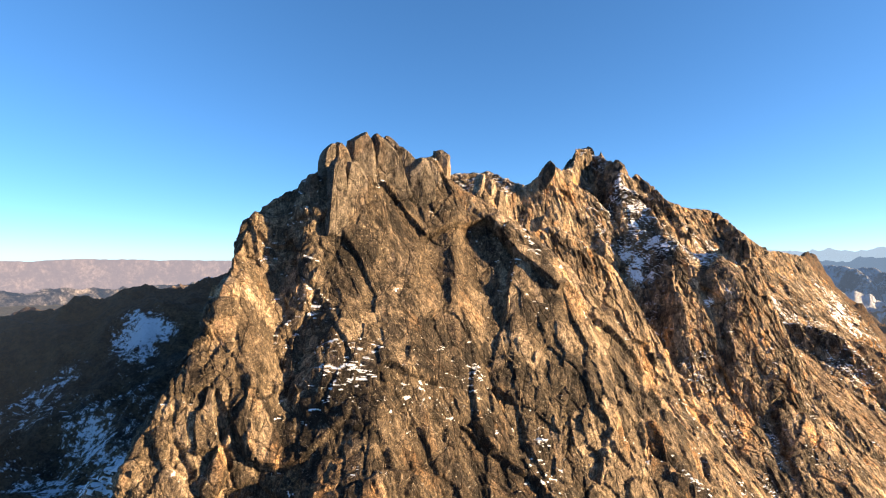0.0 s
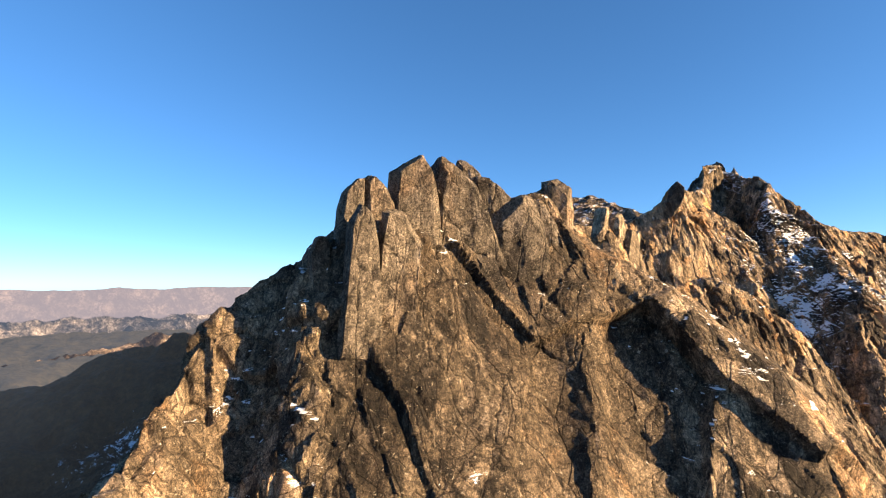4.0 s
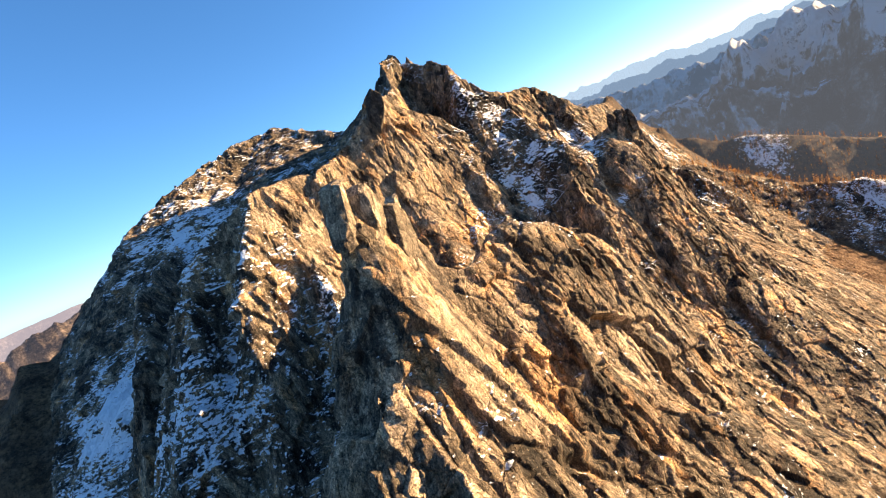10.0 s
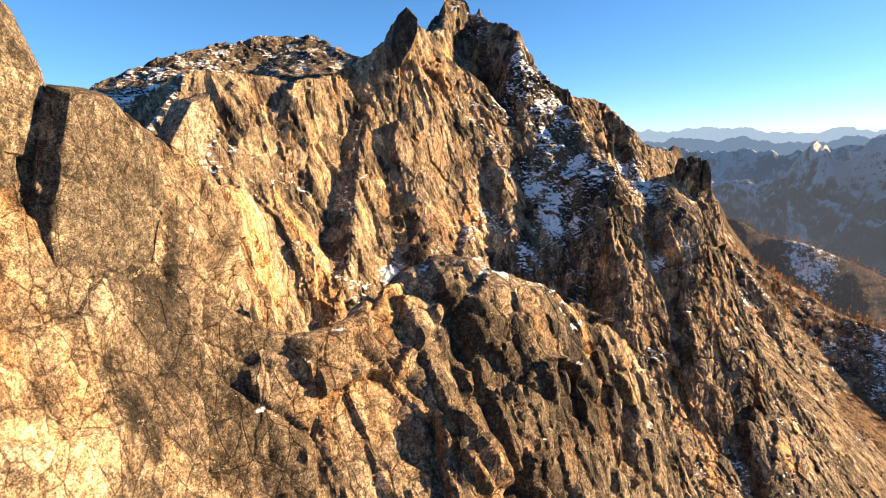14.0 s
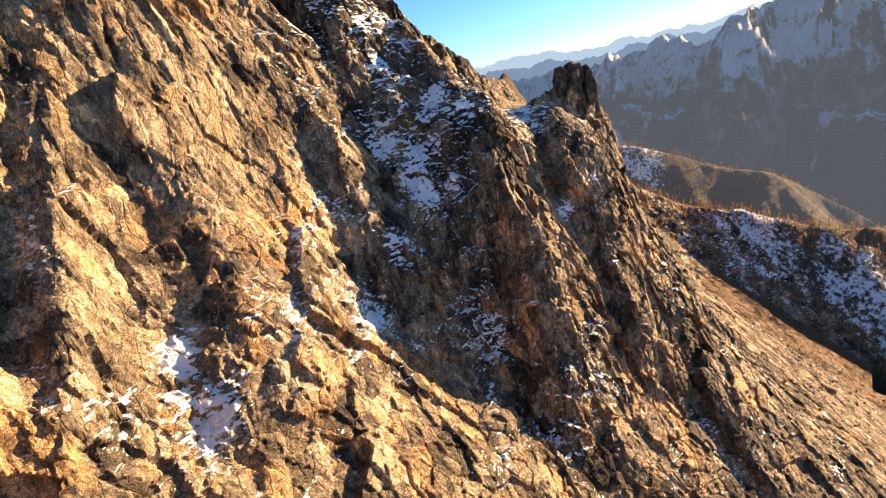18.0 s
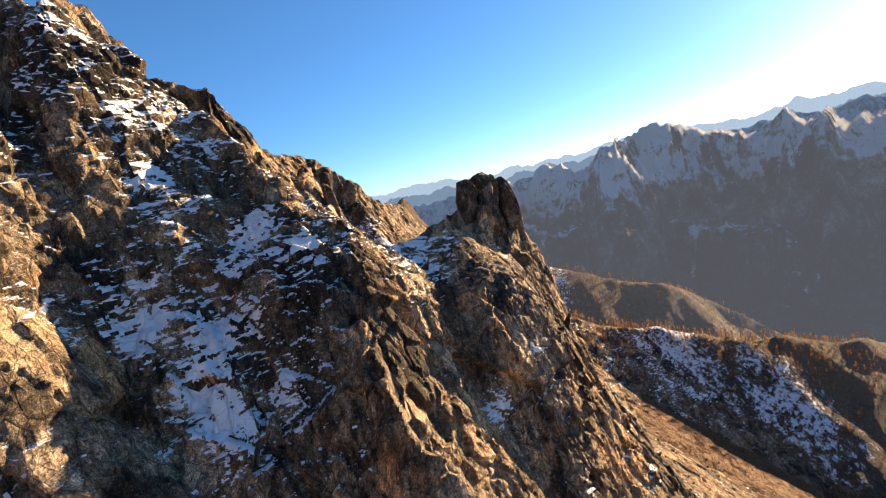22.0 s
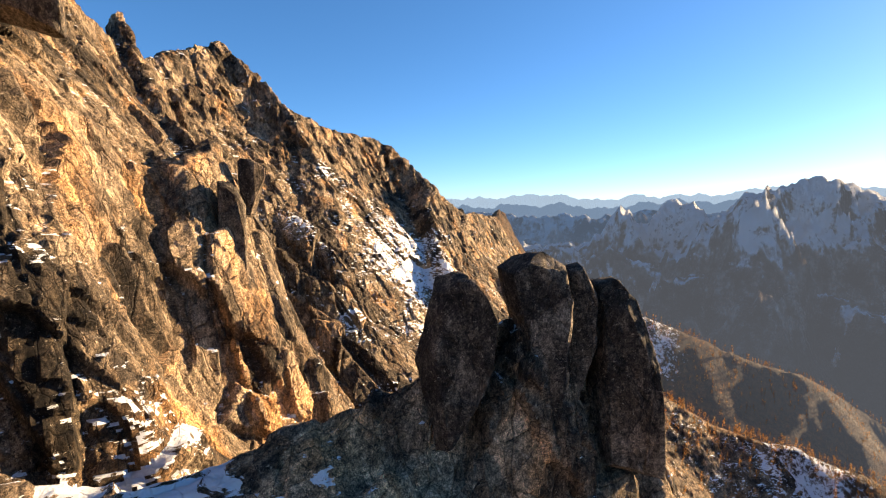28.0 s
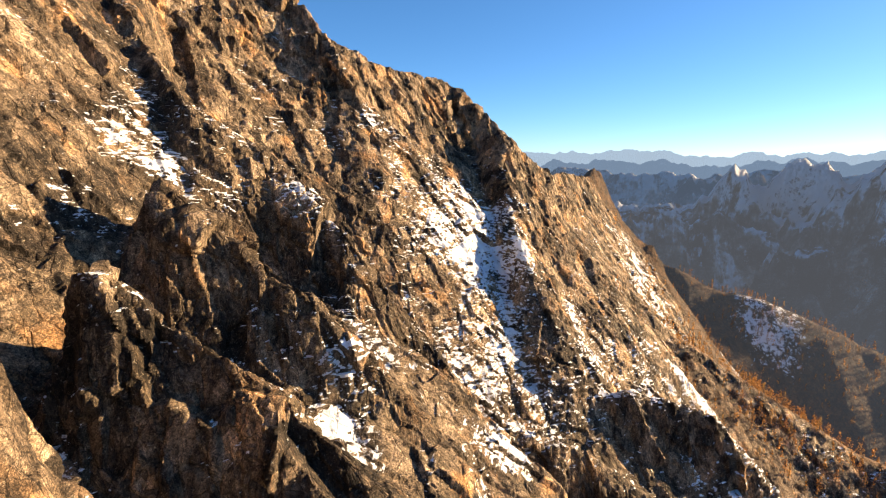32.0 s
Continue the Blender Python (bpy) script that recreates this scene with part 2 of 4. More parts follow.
GROUND = m.finish(gcol, 0.92, m.bump(m.noise(gp, 0.6, 8, 0.75), 0.9, 1.4, m.bump(m.noise(gp, 0.07, 7, 0.7), 1.0, 9.0)), 0.2)
# haze over the far valley floors, painted as emission that grows with distance
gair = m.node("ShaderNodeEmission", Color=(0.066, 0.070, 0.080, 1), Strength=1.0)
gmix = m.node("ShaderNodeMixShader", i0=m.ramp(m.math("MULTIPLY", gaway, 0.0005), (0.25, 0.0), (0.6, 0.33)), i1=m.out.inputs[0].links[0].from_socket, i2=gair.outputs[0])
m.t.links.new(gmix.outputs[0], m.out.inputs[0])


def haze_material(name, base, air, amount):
    """Far ranges: rock, snow and woods of their own, with haze painted in as a glow."""
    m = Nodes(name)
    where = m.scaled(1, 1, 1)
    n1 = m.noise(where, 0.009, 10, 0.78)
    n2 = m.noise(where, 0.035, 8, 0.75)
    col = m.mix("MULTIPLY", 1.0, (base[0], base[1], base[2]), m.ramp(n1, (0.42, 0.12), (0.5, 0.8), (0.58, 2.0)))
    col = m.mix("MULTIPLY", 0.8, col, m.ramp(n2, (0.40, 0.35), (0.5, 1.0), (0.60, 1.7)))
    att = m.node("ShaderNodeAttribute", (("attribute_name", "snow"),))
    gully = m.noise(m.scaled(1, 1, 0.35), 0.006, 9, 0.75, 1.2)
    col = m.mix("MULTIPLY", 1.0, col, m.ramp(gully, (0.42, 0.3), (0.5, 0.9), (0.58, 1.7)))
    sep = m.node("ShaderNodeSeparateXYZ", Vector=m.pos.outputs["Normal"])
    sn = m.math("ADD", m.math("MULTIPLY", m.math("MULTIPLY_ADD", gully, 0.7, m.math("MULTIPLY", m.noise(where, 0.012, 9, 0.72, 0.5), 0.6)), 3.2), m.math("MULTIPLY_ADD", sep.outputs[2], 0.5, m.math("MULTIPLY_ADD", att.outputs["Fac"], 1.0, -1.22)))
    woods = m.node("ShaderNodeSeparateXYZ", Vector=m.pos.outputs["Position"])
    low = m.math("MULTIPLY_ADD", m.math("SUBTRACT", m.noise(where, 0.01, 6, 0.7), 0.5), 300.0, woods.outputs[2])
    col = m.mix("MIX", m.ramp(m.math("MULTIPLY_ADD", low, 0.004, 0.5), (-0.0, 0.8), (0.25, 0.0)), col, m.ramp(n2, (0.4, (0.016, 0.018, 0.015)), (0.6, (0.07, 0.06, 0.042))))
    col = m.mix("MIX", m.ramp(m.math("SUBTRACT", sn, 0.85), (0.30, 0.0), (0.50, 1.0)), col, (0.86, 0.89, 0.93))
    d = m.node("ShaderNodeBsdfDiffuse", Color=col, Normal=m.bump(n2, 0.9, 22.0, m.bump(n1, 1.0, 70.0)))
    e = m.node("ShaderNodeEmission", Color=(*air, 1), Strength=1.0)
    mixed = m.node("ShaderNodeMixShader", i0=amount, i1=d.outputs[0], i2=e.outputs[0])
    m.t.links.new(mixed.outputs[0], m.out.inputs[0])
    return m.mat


# ---- noise over arrays ----
def hashed(ix, iy, iz, seed):
    h = (ix.astype(np.int64) * 73856093) ^ (iy.astype(np.int64) * 19349663) ^ (iz.astype(np.int64) * 83492791) ^ (seed * 2654435761)
    h = (h ^ (h >> 13)) * 1274126177 & 0xFFFFFFFF
    h = (h ^ (h >> 16)) * 668265263 & 0xFFFFFFFF
    return ((h ^ (h >> 15)) & 0xFFFFFF).astype(np.float32) / 0xFFFFFF


def soft_noise(p, size, seed):
    """Smooth value noise in -1..1."""
    q = p / size
    i = np.floor(q).astype(np.int64)
    f = (q - i).astype(np.float32)
    f = f * f * (3 - 2 * f)
    out = 0
    for dx in (0, 1):
        for dy in (0, 1):
            for dz in (0, 1):
                w = (f[:, 0] if dx else 1 - f[:, 0]) * (f[:, 1] if dy else 1 - f[:, 1]) * (f[:, 2] if dz else 1 - f[:, 2])
                out = out + w * hashed(i[:, 0] + dx, i[:, 1] + dy, i[:, 2] + dz, seed)
    return out * 2 - 1


def blocks(p, size, tall, seed, step=0.1, tilt=0.4, crack=0.0, lean=0.15, tone=False):
    """Jointed rock: every cell of a random lattice is one block, pushed out or in and tilted; in metres."""
    q = np.empty(p.shape, np.float32)
    q[:, 0] = (p[:, 0] + lean * p[:, 2]) / size
    q[:, 1] = (p[:, 1] + 0.3 * lean * p[:, 2]) / size
    q[:, 2] = p[:, 2] / (size * tall)
    b = np.floor(q - 0.5).astype(np.int64)
    best = np.full(len(p), 9.0, np.float32)
    second = np.full(len(p), 9.0, np.float32)
    val = np.zeros(len(p), np.float32)
    val2 = np.zeros(len(p), np.float32)
    shade = np.zeros(len(p), np.float32)
    for dx in (0, 1):
        for dy in (0, 1):
            for dz in (0, 1):
                cx, cy, cz = b[:, 0] + dx, b[:, 1] + dy, b[:, 2] + dz
                r1, r2, r3 = hashed(cx, cy, cz, seed), hashed(cx, cy, cz, seed + 1), hashed(cx, cy, cz, seed + 2)
                ex, ey, ez = q[:, 0] - cx - 0.5 - (r1 - 0.5) * 0.8, q[:, 1] - cy - 0.5 - (r2 - 0.5) * 0.8, q[:, 2] - cz - 0.5 - (r3 - 0.5) * 0.8
                d = ex * ex + ey * ey + ez * ez
                r4 = hashed(cx, cy, cz, seed + 3)
                r5, r6 = hashed(cx, cy, cz, seed + 5), hashed(cx, cy, cz, seed + 6)
                v = step * (r4 * 2 - 1) + tilt * ((r5 * 2 - 1) * ey + (r6 * 2 - 1) * ex + (r3 + r4 - 1) * ez * tall)
                near = d < best
                next_ = d < second
                val2 = np.where(near, val, np.where(next_, v, val2))
                second = np.where(near, best, np.where(next_, d, second))
                val = np.where(near, v, val)
                best = np.where(near, d, best)
                if tone:
                    shade = np.where(near, hashed(cx, cy, cz, seed + 4), shade)
    if tone:
        return shade
    gap = np.sqrt(second) - np.sqrt(best)
    own = 0.5 + 0.5 * np.clip(gap * size / 0.22, 0, 1)
    val = val * own + val2 * (1 - own)
    if crack:
        val = val - crack * np.clip(1 - gap / 0.08, 0, 1)
    return val * size


# ---- the lie of the land ----

RIDGES = []


def ridge(crest, left, right, deep, low):
    RIDGES.append((crest, left, right, deep, low))


# front arete and crest of the near tower, and the notch behind it
ridge([(-52, 50, 225), (-46.6, 66.4, 256.5), (-45.9, 78.6, 278.6), (-39, 88.2, 297), (-41, 99, 305), (-41.5, 105, 310), (-36, 113, 317.5), (-31, 114.5, 319.8), (-26.4, 111.5, 322.4), (-16.3, 118, 321.5), (-11.3, 126.7, 324.5), (-2.3, 129.6, 329.1), (3, 139, 314), (6, 153, 296), (10, 170, 288), (13, 187, 299), (16, 200.5, 321)], 5.83, 2.45, 60, 0.90)
# domed shoulder
ridge([(-0.8, 131.1, 323.6), (14.1, 126.2, 314.1), (24.6, 123.8, 304.1), (42.4, 120.2, 272.8), (70, 104, 235), (110, 85, 180)], 1.98, 2.2, 80, 0.90)
# right side of the domed shoulder
ridge([(3, 132, 321), (20, 134, 311), (36.5, 131.5, 296), (52, 127, 270), (80, 118, 220)], 2.0, 2.0, 60, 0.9)
# rib of the tower
ridge([(-19.5, 111.8, 317.8), (-19.9, 104.4, 300.5), (-20.1, 95.7, 290), (-22, 84, 272), (-25, 60, 225)], 1.83, 1.50, 60, 0.90)
# rib of the tower
ridge([(2.1, 121.2, 313.3), (2.4, 114.8, 301.1), (2, 107.5, 292), (1, 100, 270), (-2, 80, 225)], 2.57, 3.2, 60, 0.90)
# broad slab between the ribs
ridge([(-9, 123, 316), (-8, 114, 304), (-7, 104, 290), (-6, 92, 268), (-4, 75, 235)], 1.7, 1.0, 50, 0.90)
# fin behind the notch
ridge([(17.5, 200, 323), (21, 207, 325), (27, 212, 319), (31, 210.5, 316), (36, 211, 313), (45.5, 221.5, 315.5), (51, 221.5, 316), (57, 222, 312.6), (82.7, 234.9, 296.8), (94.1, 240.7, 279.4), (120, 250, 240), (150, 262, 200), (200, 280, 150)], 1.52, 3.3, 50, 1.15)
# spur of the fin
ridge([(46, 221, 315), (45, 211.5, 308), (46, 207, 297)], 3.0, 3.0, 50, 1.6)
# arete to the main wall
ridge([(16.3, 203.4, 332), (20, 210, 331), (26, 218.5, 327), (25, 232, 320), (23.5, 244, 323), (26, 252, 321.5), (29.5, 259.5, 317), (30, 266, 310), (24, 285, 293), (18, 305, 290), (18.4, 324, 300.5), (18.4, 338.3, 310.1), (30.6, 358.8, 327), (34.7, 367.9, 348.6)], 2.43, 4.84, 60, 0.80)
# western spur
ridge([(35.1, 369.5, 348.3), (7.6, 349.3, 349.5), (-15.4, 360.6, 339.4), (-32.9, 351.4, 324.8), (-34.6, 336.7, 309.6), (-52, 318, 270), (-80, 280, 200)], 3.31, 1.84, 80, 0.79)
# shaded ribs of the western flank
ridge([(7.6, 349.3, 349.5), (-14, 327, 313), (-17, 312, 279), (-26, 290, 232)], 4.2, 2.6, 80, 1.2)
ridge([(-48, 592, 352), (-60, 500, 336), (-65, 437, 325), (-71, 402, 298), (-82, 360, 245)], 2.2, 2.2, 80, 1.2)
# main wall and crest to the summit
ridge([(37.5, 361.9, 349.1), (50.1, 373.9, 351.3), (64.2, 380, 357.3), (77.9, 379.6, 365.6), (79.5, 379.4, 376), (95, 407.3, 374.6), (116.1, 438.1, 383.3), (130.3, 484.6, 409), (156.3, 523, 417.4)], 2.07, 5.79, 67, 1.59)
# lower right edge of the main wall
ridge([(91.7, 404.7, 373.4), (123.4, 406, 353.5), (117.8, 399.9, 327.2), (108.8, 383.5, 303.7), (95.5, 368.5, 291.1), (84, 355, 282), (74, 340, 266), (72, 325, 249.9), (80, 300, 215)], 1.71, 2.24, 89, 1.57)
# spur beside the snow gully
ridge([(153.8, 524.1, 414.3), (170.9, 467.4, 390.8), (146.8, 412.2, 367.4), (167.3, 407.9, 347), (170.1, 389, 331), (175.5, 380, 316), (173.5, 368.5, 309), (173.7, 364.2, 283.7), (170.5, 351.8, 256.7), (166, 341, 224), (170, 320, 180)], 3.98, 2.4, 102, 1.11)
# spire
ridge([(206, 378.5, 307), (210, 376.5, 310), (215, 375, 313), (221, 374.7, 316), (227, 373.6, 315.5), (230.5, 373, 311), (234, 372.5, 300), (238, 371, 286), (243, 370.5, 272), (256, 373, 249.7), (285, 373.9, 200), (320, 380, 140)], 3.76, 5.0, 108, 1.3)
# ribs in and beside the snow gully
ridge([(150, 402, 336), (150, 389, 321), (151, 378, 303), (152, 370, 287)], 2.2, 2.2, 50, 4.0)
ridge([(121, 396, 332), (123, 383, 317), (125.5, 375, 299), (127, 368, 282)], 2.2, 2.4, 50, 4.0)
ridge([(172, 364, 300), (166.5, 353.7, 285), (163, 352, 274)], 3.0, 3.0, 50, 3.0)
ridge([(206, 378, 305.5), (205, 371, 301), (203, 363, 293), (202, 356, 276)], 2.6, 2.6, 50, 5.0)
# saddle between the spur and the spire
ridge([(172, 387, 323), (184, 386, 312), (190, 384.5, 307.5), (194, 382.5, 305), (200.5, 381, 306), (207, 378.5, 308)], 3.0, 0.9, 17, 3.0)
# arete of the spire
ridge([(221, 372, 314), (220, 367, 292), (219.5, 361, 268), (219, 355, 248), (224, 343.5, 218), (226, 325, 172), (232, 300, 120)], 2.3, 4.0, 90, 1.2)
# flank between the spur and the gully
ridge([(176, 372, 314), (165, 386, 320), (152, 393, 327)], 2.4, 2.4, 60, 3.0)
# wall beyond the spire
ridge([(163, 433.8, 360.2), (178.4, 416.9, 352.6), (186.9, 419, 339.4), (201.5, 437.4, 331.1), (207.5, 431.5, 328), (212, 437.3, 333), (217.6, 438, 309.7), (225.6, 430.3, 294.7), (240, 425, 268), (262, 420, 225), (300, 415, 160)], 2.25, 3.66, 59, 1.41)
# summit to the far shoulder
ridge([(146.9, 531.8, 413.3), (186.9, 561.8, 398.4), (209.2, 615.2, 386.1), (256.3, 655.5, 414.4), (289.2, 629, 374), (309.3, 636.4, 367.5), (359.6, 667.2, 366.8), (379.9, 645.6, 345.8), (394.1, 649.9, 333.1), (444.6, 682.9, 312.8), (497.5, 733.2, 312.9), (614.7, 825, 301.8), (720, 960, 240)], 1.54, 2.05, 35, 1.26)
# dark rib below the far ridge
ridge([(207.6, 604.3, 404.1), (218, 570, 362), (231, 537, 337), (251, 534, 325), (266, 518.5, 306), (288, 513, 273), (313, 516, 236), (345, 505, 195)], 3.0, 2.4, 60, 1.0)
# rib of the far shoulder
ridge([(375, 630.4, 339.9), (363, 600, 298), (354, 569.5, 280), (352, 557, 246), (362, 538, 230), (400, 505, 185), (440, 490, 130)], 1.5, 1.6, 64, 1.3)
# snowy peak
ridge([(128, 560, 394), (112.8, 594.8, 384.6), (60.9, 666.2, 417.8), (16.6, 655, 414.2), (-20, 622, 400), (-40, 602, 390), (-85, 582, 369), (-115, 561, 329), (-152, 536, 283), (-182, 503, 238), (-215, 470, 190)], 0.85, 3.64, 127, 4.62)
# ribs of the shaded cliff
for ax, ay, tops in ((226, 500, (8, 9, 5, -4)), (238, 532, (5, 9, 4, -4)), (222, 470, (6, 9, 4, -4))):
    ridge([(ax + 0.9 * s, ay - 0.43 * s, 327 - 0.797 * (ax + 0.9 * s - 226) + 0.383 * (ay - 0.43 * s - 535) + h) for s, h in zip((0, 25, 50, 80), tops)], 1.5, 4.5, 30, 1.6)
ridge([(300, 536, 256), (318, 526, 238), (345, 519, 225), (368, 509, 207), (400, 492, 165)], 1.3, 4.0, 30, 1.3)
ridge([(360, 540, 230), (382, 533, 234), (410, 520, 224), (450, 500, 172)], 1.5, 4.0, 30, 1.5)
# long ridge to the west
ridge([(58.6, 672.2, 420), (-58.5, 759.4, 332.9), (-218.8, 700.5, 280.6), (-330.3, 600.7, 259.5), (-520, 520, 215), (-800, 420, 120)], 0.52, 0.62, 149, 0.96)
# larch ridge
ridge([(440, 690, 300), (526.1, 636.2, 200.5), (618.4, 558.6, 127.6), (729.9, 449.1, 80.6), (860, 349.9, 30.3), (1050, 240, -60)], 0.72, 0.95, 132, 0.7)
# second larch ridge
ridge([(720, 960, 236), (800, 860, 170), (930, 760, 110), (1080, 640, 40), (1180, 560, -70), (1330, 430, -330)], 0.70, 1.10, 130, 0.70)


def base_height(x, y):
    """Scree fans and valley floors under the ridges."""
    fan = -11 + 0.66 * (np.minimum(y, 500) - 389) - 0.6 * np.clip(y - 540, 0, 500) - 0.13 * (x - 556)
    fan = fan + 5 * np.sin(x * 0.05 + y * 0.03) + 4 * np.sin(x * 0.021 - y * 0.047 + 2) + 2.5 * np.sin(x * 0.11 + y * 0.13)
    near = 150.0 - 0.9 * np.hypot(x - 205, y - 330) - 0.25 * np.clip(60 - x, 0, 500)
    fan = fan - 0.9 * np.clip(x - 760, 0, 900)
    fan = np.clip(np.maximum(fan, near), -22 - 0.35 * np.clip(x - 560, 0, 1500), 165.0 - 0.25 * np.clip(60 - x, 0, 500))
    floor = -160 + 30 * np.sin(x * 0.0031 + 1) * np.cos(y * 0.0027) - 0.45 * np.clip(np.hypot(x - 195, y - 380) - 900, 0, 1000)
    return np.maximum(fan, floor)


# where a wall stands back or forward of the line of its crest: centre, reach, shift
SHIFTS = [(66, 366, 15, 0, 7), (115, 346, 20, 0, 5), (244, 478, 16, -1, 1), (27, 203, 8, 0, 2)]


def height(x, y, knit=5.0):
    x0, y0 = x, y
    for cx, cy, reach, dx, dy in SHIFTS:
        g = np.exp(-((x0 - cx) ** 2 + (y0 - cy) ** 2) / reach ** 2)
        x, y = x - dx * g, y - dy * g
    best = base_height(x, y)
    for crest, left, right, deep, low in RIDGES:
        mine = np.full(x.shape, -999.0)
        for (ax, ay, az), (bx, by, bz) in zip(crest, crest[1:]):
            ux, uy = bx - ax, by - ay
            ll = ux * ux + uy * uy
            t = np.clip(((x - ax) * ux + (y - ay) * uy) / ll, 0, 1)
            ex, ey = x - ax - t * ux, y - ay - t * uy
            d = np.sqrt(ex * ex + ey * ey + 2.25) - 1.5
            side = (ux * (y - ay) - uy * (x - ax)) / np.sqrt(ll)
            w = np.clip(side / 6 * 0.5 + 0.5, 0, 1)
            s = right + (left - right) * w
            fall = s * d
            fall = np.where(fall > deep, deep + (fall - deep) * (low / s), fall)
            mine = np.maximum(mine, az + (bz - az) * t - fall)
        gap = np.clip(knit - np.abs(best - mine), 0, None)
        best = np.maximum(best, mine) + gap * gap / (4 * knit) * 0.5
    return best


# ---- the mountain as a closed skin of jointed rock ----
X0, X1, Y0, Y1, Z0, Z1 = -152, 648, 28, 796, -32, 464
gx, gy = np.meshgrid(np.arange(X0 - 30, X1 + 31, 1.0), np.arange(Y0 - 30, Y1 + 31, 1.0), indexing="ij")
LAND = height(gx, gy).astype(np.float32)
sx, sy = np.gradient(LAND)
slope = np.sqrt(1 + sx ** 2 + sy ** 2)
for _ in range(4):
    slope[1:-1, 1:-1] = (slope[1:-1, 1:-1] * 2 + slope[2:, 1:-1] + slope[:-2, 1:-1] + slope[1:-1, 2:] + slope[1:-1, :-2]) / 6
FLAT = (1 / np.clip(slope, 1, 7.0)).astype(np.float32)


def sample(grid, x, y):
    u, v = np.clip(x - (X0 - 30), 0, grid.shape[0] - 2), np.clip(y - (Y0 - 30), 0, grid.shape[1] - 2)
    i, j = u.astype(np.int64), v.astype(np.int64)
    f, g = (u - i).astype(np.float32), (v - j).astype(np.float32)
    return (grid[i, j] * (1 - f) + grid[i + 1, j] * f) * (1 - g) + (grid[i, j + 1] * (1 - f) + grid[i + 1, j + 1] * f) * g


# Where the rock is seen close by: a line through the stretch that is passed.
NEAR_LINE = [(0, 60), (-5, 100), (5, 130), (30, 170), (55, 225), (90, 275), (150, 315), (200, 355), (240, 400), (258, 450), (268, 490)]


def off_line(x, y):
    best = np.full(x.shape, 1e9)
    for (ax, ay), (bx, by) in zip(NEAR_LINE, NEAR_LINE[1:]):
        ux, uy = bx - ax, by - ay
        t = np.clip(((x - ax) * ux + (y - ay) * uy) / (ux * ux + uy * uy), 0, 1)
        best = np.minimum(best, np.hypot(x - ax - t * ux, y - ay - t * uy))
    return best


def plain_depth(p):
    return (p[:, 2] - sample(LAND, p[:, 0], p[:, 1])) * sample(FLAT, p[:, 0], p[:, 1])


def rock_depth(p):
    """How far a place lies outside the rock, before its joints are cut."""
    q = p.copy()
    q[:, 0] += 0.9 * soft_noise(p, 24.0, 11)
    q[:, 1] += 0.9 * soft_noise(p, 24.0, 12)
    return plain_depth(q)


def joints(p, coarse):
    """Columns, flakes and blocks: how far each stands out of the plain face, and each one's own tone."""
    q = p.copy()
    q[:, 0] += 0.7 * soft_noise(p, 13.0, 13) + 0.12 * soft_noise(p, 2.2, 15)
    q[:, 1] += 0.7 * soft_noise(p, 13.0, 14) + 0.12 * soft_noise(p, 2.2, 16)
    calm = np.ones(len(p), np.float32)
    for x, y, z, r, a in CALM:
        calm -= a * np.exp(-(((p[:, 0] - x) ** 2 + (p[:, 1] - y) ** 2 + (p[:, 2] - z) ** 2) / (r * r)).astype(np.float32))
    out = blocks(q, 19.0, 2.4, 21, 0.05, 0.10) + (0.35 + 0.65 * calm) * blocks(q, 8.0, 2.6, 31, 0.15, 0.07, 0.05)
    if not coarse:
        out = out + (0.25 + 0.75 * calm) * (blocks(q, 3.4, 2.4, 41, 0.19, 0.11, 0.12) + blocks(q, 1.4, 1.8, 51, 0.14, 0.16, 0.12)) + 0.04 * soft_noise(p, 0.8, 61)
    ragged = np.zeros(len(p), np.float32)
    for x, y, z, r, a in RAGGED:
        ragged = np.maximum(ragged, a * np.exp(-(((p[:, 0] - x) ** 2 + (p[:, 1] - y) ** 2 + (p[:, 2] - z) ** 2) / (r * r)).astype(np.float32)))
    if ragged.max() > 0.1:
        out = out + ragged * blocks(q, 9.0, 2.2, 81, 0.3, 0.5)
    return out, 0.4 * blocks(q, 8.0, 2.6, 31, tone=True) + 0.6 * blocks(q, 3.4, 2.4, 41, tone=True)


